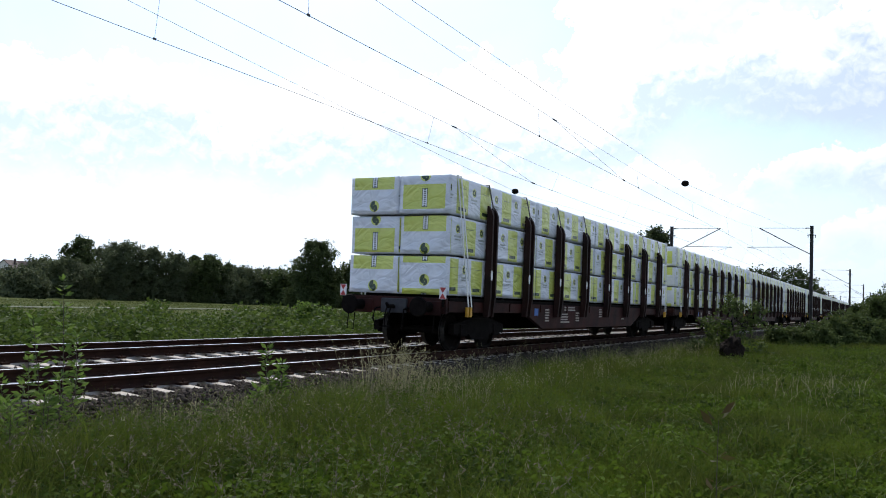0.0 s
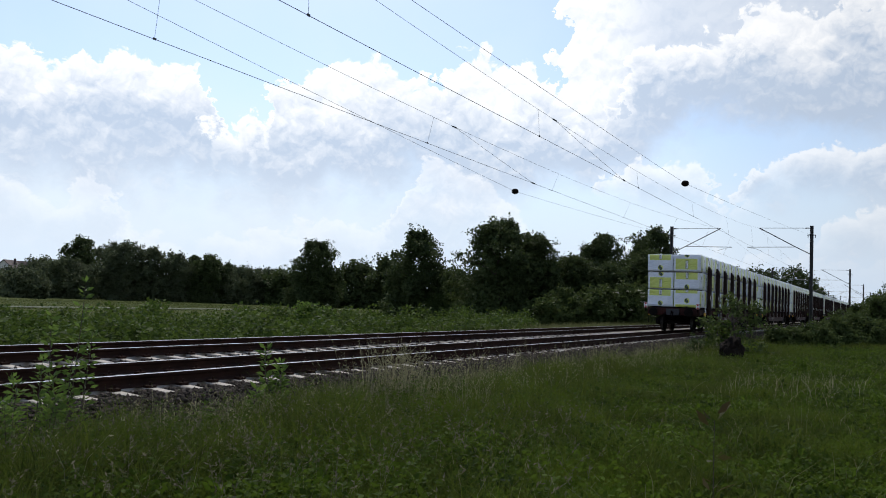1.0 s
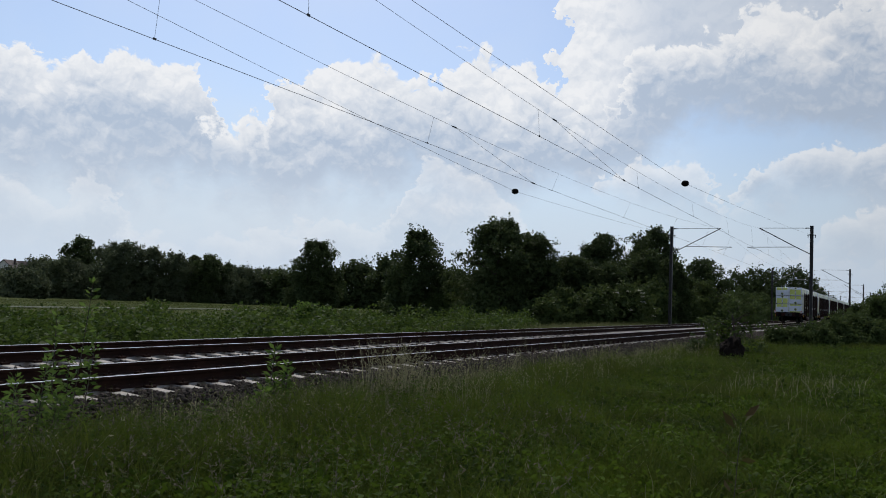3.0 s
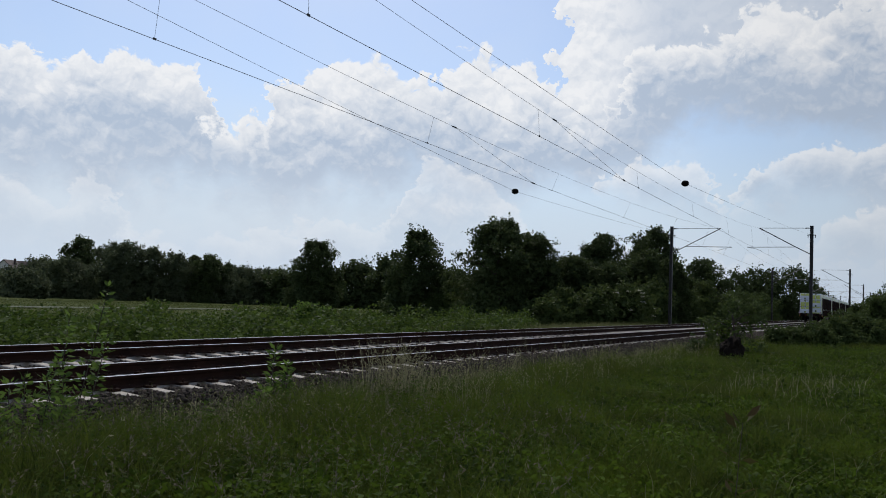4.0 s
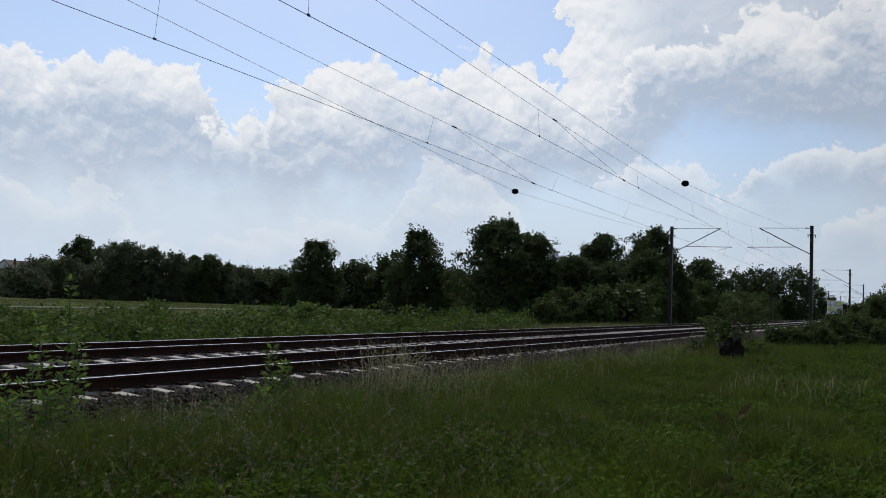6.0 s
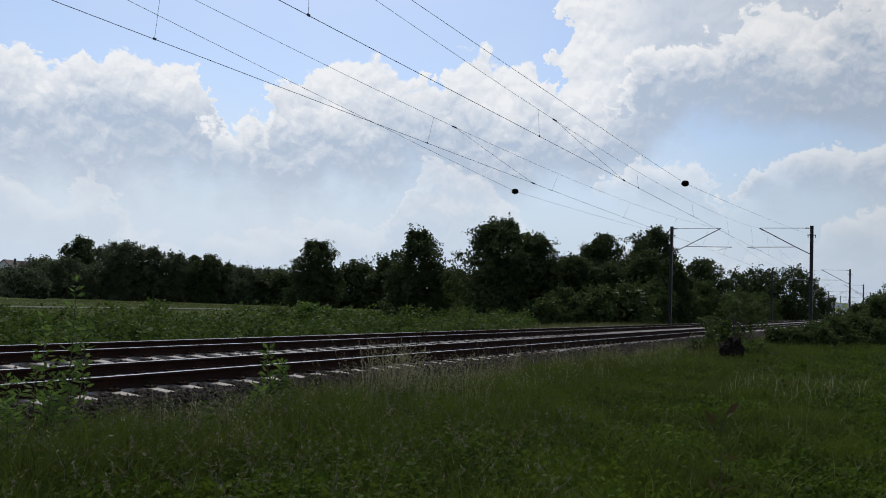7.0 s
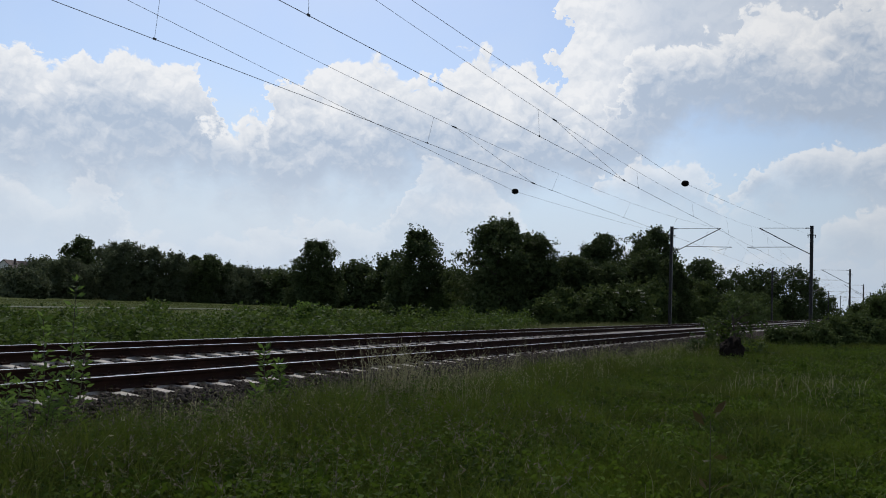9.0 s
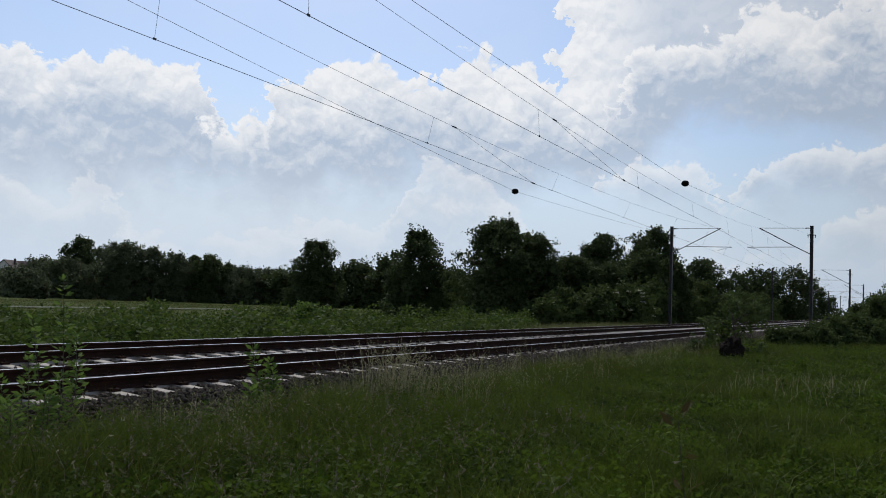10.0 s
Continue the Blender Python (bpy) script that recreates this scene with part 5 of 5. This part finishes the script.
    V = leaves(P, A, rng.uniform(0.025, 0.085, len(P)), 0.26, rng)
    ob = new("meadow_herbs", mesh_np("meadow_herbs", V, quads_of(V), M_HERB))
    tagged(ob, "low broad-leaved green herbs in the meadow", "herbs", kind="stuff")
    # leafy mounds of nettle and clover, with hollows between them
    n = 5200
    x, y = scatter(rng, n, 3.4, 12.5, -4.6, 34, 1.5)
    x[3000:], y[3000:] = scatter(rng, 2200, 3.4, 12.5, 5.0, 36, 1.1)
    wide = np.where(np.arange(n) < 3000, 1.0, 1.45)
    lush = np.sin(x * 0.9 + 1.3 * np.sin(y * 0.5)) * np.sin(y * 0.8 + 0.6)
    k = in_meadow(x, y) & (rng.random(n) < np.interp(x, [3.4, 5.5], [0.25, 1.0]) * (0.75 + 0.4 * lush))
    x, y, lush, wide = x[k], y[k], lush[k], wide[k]
    n, m = len(x), 76
    R = rng.uniform(0.10, 0.34, n) * wide
    h = rng.uniform(0.12, 0.34, n) * (1 + 0.35 * lush)
    d = rng.normal(size=(n, m, 3))
    d /= np.linalg.norm(d, axis=2, keepdims=True)
    d[:, :, 2] = np.abs(d[:, :, 2])
    P = np.stack([x, y, ground_z(x, y)], -1)[:, None] + d * rng.uniform(0.55, 1.12, (n, m, 1)) * np.stack([R, R, h], -1)[:, None]
    A = d * (1, 1, 0.25) + rng.normal(size=(n, m, 3)) * 0.5
    size = (rng.uniform(0.6, 1.3, (n, m)) * (rng.uniform(0.035, 0.075, n) * wide)[:, None]).ravel()
    V = leaves(P.reshape(-1, 3), A.reshape(-1, 3), size, 0.33, rng, 0.2, d.reshape(-1, 3) + (0, 0, 0.7))
    ob = new("herb_mounds", mesh_np("herb_mounds", V, quads_of(V), M_HERB))
    tagged(ob, "leafy green mounds of nettle and clover in the meadow", "herbs", kind="stuff")
    # tall leafy weeds among the grass at the ballast edge
    n = 1500
    x = 2.2 + 4.0 * rng.random(n) ** 1.4
    y = rng.uniform(-4.2, 9, n)
    k = in_meadow(x, y)
    x, y = x[k], y[k]
    n, m = len(x), 26
    hh = (meadow_height(x, y) * rng.uniform(0.8, 1.55, n))[:, None]
    f = 0.15 + 0.85 * rng.random((n, m)) ** 0.8
    a = rng.uniform(0, 6.283, (n, m))
    bend = rng.normal(size=(n, 2)) * 0.10
    P = np.stack([x[:, None] + bend[:, :1] * f ** 2 + 0.02 * np.cos(a), y[:, None] + bend[:, 1:] * f ** 2 + 0.02 * np.sin(a), ground_z(x, y)[:, None] + f * hh], -1).reshape(-1, 3)
    A = np.stack([np.cos(a), np.sin(a), rng.uniform(-0.3, 0.7, (n, m))], -1).reshape(-1, 3)
    V = leaves(P, A, (rng.uniform(0.02, 0.075, (n, m)) * (1.25 - 0.6 * f)).ravel(), 0.22, rng)
    ob = new("edge_weeds", mesh_np("edge_weeds", V, quads_of(V), M_WEED))
    tagged(ob, "tall leafy weeds in the grass by the ballast", "weeds", kind="stuff")
    # far side: dry grass strip and field edge
    x, y = scatter(rng, 14000, -11.5, -7.2, 30, 110, 1.2)
    blades("trackside_grass", x, y, rng.uniform(0.3, 0.75, len(x)), rng.uniform(0.015, 0.035, len(x)), M_TALL, 36, "dull dry grass beyond the far track", "grass", 0.6)
    x, y = scatter(rng, 60000, -95, -22, 0, 95)
    blades("field_grass", x, y, rng.uniform(0.05, 0.14, len(x)), rng.uniform(0.03, 0.07, len(x)), M_FIELD, 37, "green grass of the open field", "grass", 0.6)


build_meadow()

def build_field_path():
    """A pale mown strip across the field."""
    ys = np.linspace(34, 70, 19)
    V = []
    for y in ys:
        for x in (-58.5 + 0.4 * math.sin(y * 0.3), -54.6):
            V.append((x, y, -0.93 + 0.012 * (y > 0)))
    Q = [(2 * i, 2 * i + 1, 2 * i + 3, 2 * i + 2) for i in range(len(ys) - 1)]
    ob = new("field_path", mesh_np("field_path", V, Q, simple("mown_straw", (0.052, 0.064, 0.022), (0.074, 0.085, 0.034), 0.8, 0.95, 0, 0.3, 9)))
    tagged(ob, "pale mown strip across the green field", "path", kind="structure")


build_field_path()
M_WALL = simple("white_render", (0.55, 0.54, 0.52), (0.66, 0.65, 0.63), 1.5, 0.9)
M_ROOF = simple("dark_roof_tile", (0.045, 0.032, 0.030), (0.085, 0.055, 0.050), 1.0, 0.8, 0, 0.4, 12)
M_GLASS = simple("dark_window_glass", (0.02, 0.025, 0.03), (0.03, 0.035, 0.04), 3, 0.15)


def build_house(x, y, top, half, turn):
    """A gabled house far beyond the trees."""
    zb = float(ground_z(x, y)) - 0.1
    hh = thing("house", "far white rendered house with a dark gabled roof", "house", "far houses", (x, y, zb), turn)
    H = top - zb
    e = H - half * 0.95
    bm = bmesh.new()
    prism(bm, [(-half, 0), (half, 0), (half, e), (0, H - 0.25), (-half, e)], 1, -half * 1.2, half * 1.2)
    wall = part("wall", bm, M_WALL, hh)
    bm = bmesh.new()
    for s in (-1, 1):
        prism(bm, [(s * (half + 0.4), e - 0.4), (s * (half + 0.4), e - 0.15), (0, H), (0, H - 0.24)], 1, -half * 1.2 - 0.4, half * 1.2 + 0.4)
    roof = part("roof", bm, M_ROOF, hh)
    bm = bmesh.new()
    box(bm, half * 0.3, half * 0.3 + 0.6, -0.3, 0.3, H - half * 0.5, H + 0.5, 0.03)
    part("chimney", bm, M_ROOF, roof)
    for wx in (-0.5, 0.5):
        for z in (1.2, 3.9):
            bm = bmesh.new()
            box(bm, wx * half - 0.55, wx * half + 0.55, -half * 1.2 - 0.05, -half * 1.2 + 0.03, z, z + 1.3, 0.02)
            win = part("window", bm, M_WALL, wall)
            bm = bmesh.new()
            box(bm, wx * half - 0.46, wx * half + 0.46, -half * 1.2 - 0.07, -half * 1.2 - 0.055, z + 0.1, z + 1.2)
            part("pane", bm, M_GLASS, win)


build_house(-261.9, 180.0, 8.8, 4.4, 35)
build_house(-282.0, 203.5, 9.3, 4.8, -40)
build_house(-295.1, 219.4, 10.6, 3.8, 30)

SWAY = []          # (plant, base place, rows of seconds and degrees)


def sapling(x, y, h, seed, rows, label, mat=None, leaf=0.12, whorls=15, group="young saplings", per=6, stems=1, thin=0.008):
    rng = np.random.default_rng(seed)
    zb = float(ground_z(x, y)) - 0.03
    t = thing("sapling", label, "sapling", group, (x, y, zb))
    Ps, As = [], []
    for s in range(stems):
        ox, oy = (rng.uniform(-0.16, 0.16), rng.uniform(-0.16, 0.16)) if s else (0.0, 0.0)
        hs = h * (1.0 if s == 0 else rng.uniform(0.6, 0.9))
        bend = rng.uniform(-0.08, 0.08, 2)
        pts = [Vector((ox * (1 + k / 5) + bend[0] * (k / 5) ** 2, oy * (1 + k / 5) + bend[1] * (k / 5) ** 2, hs * k / 5)) for k in range(6)]
        bm = bmesh.new()
        tube(bm, pts, [thin * (1.1 - 0.16 * k) for k in range(6)], 6)
        part("stem", bm, M_BARK, t)
        for k in range(whorls):
            f = 0.22 + 0.78 * k / (whorls - 1)
            i = min(4, int(f * 5))
            c = pts[i].lerp(pts[i + 1], f * 5 - i)
            for j in range(per):
                a = j * math.tau / per + k * 0.9 + rng.uniform(-0.3, 0.3)
                up = 0.9 if k == whorls - 1 else rng.uniform(0.0, 0.7)
                o = rng.uniform(0.0, 0.10) * (1 - f * 0.7)
                Ps.append((c.x + o * math.cos(a), c.y + o * math.sin(a), c.z + rng.uniform(-0.03, 0.03)))
                As.append((math.cos(a), math.sin(a), up))
    P, A = np.array(Ps), np.array(As)
    V = leaves(P, A, leaf * rng.uniform(0.6, 1.25, len(P)), 0.19, rng)
    part("foliage", mesh_np("foliage", V, quads_of(V), mat or M_SAP), None, t)
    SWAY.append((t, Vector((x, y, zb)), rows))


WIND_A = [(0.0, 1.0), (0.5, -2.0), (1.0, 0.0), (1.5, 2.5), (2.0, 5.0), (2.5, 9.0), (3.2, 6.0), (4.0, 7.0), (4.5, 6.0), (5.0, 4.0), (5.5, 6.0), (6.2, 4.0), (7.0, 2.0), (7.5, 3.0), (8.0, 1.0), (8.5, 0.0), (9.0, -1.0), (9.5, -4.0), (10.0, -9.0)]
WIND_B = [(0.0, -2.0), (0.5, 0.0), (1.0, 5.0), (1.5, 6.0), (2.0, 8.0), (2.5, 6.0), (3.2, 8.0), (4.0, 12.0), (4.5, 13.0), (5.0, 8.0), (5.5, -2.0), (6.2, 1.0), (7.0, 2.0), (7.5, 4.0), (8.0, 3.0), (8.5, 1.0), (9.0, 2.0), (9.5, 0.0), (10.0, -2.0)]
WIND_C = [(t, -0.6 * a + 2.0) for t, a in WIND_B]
YOUNG = "young sapling with bright green pointed leaves at the ballast edge"
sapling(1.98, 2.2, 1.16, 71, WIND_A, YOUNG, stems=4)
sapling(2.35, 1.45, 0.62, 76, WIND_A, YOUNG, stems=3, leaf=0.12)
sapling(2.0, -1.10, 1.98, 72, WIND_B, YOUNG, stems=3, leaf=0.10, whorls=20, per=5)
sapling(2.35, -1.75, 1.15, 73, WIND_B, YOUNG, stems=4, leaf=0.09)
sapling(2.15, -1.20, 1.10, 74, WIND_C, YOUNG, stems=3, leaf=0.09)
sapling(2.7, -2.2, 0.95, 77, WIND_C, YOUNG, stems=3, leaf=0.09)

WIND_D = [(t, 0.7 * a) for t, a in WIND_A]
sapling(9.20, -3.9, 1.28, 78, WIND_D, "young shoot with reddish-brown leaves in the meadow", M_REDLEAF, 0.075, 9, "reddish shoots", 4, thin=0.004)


def motions():
    for ob, p in MOVERS:
        walk(ob, [(t, pose(p.x, p.y + SPEED * t, p.z)) for t in (0.0, 2.5, 5.0, 7.5, 10.0)])
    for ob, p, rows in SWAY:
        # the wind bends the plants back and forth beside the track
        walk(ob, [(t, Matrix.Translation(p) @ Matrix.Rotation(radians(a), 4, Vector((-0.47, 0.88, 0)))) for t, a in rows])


motions()
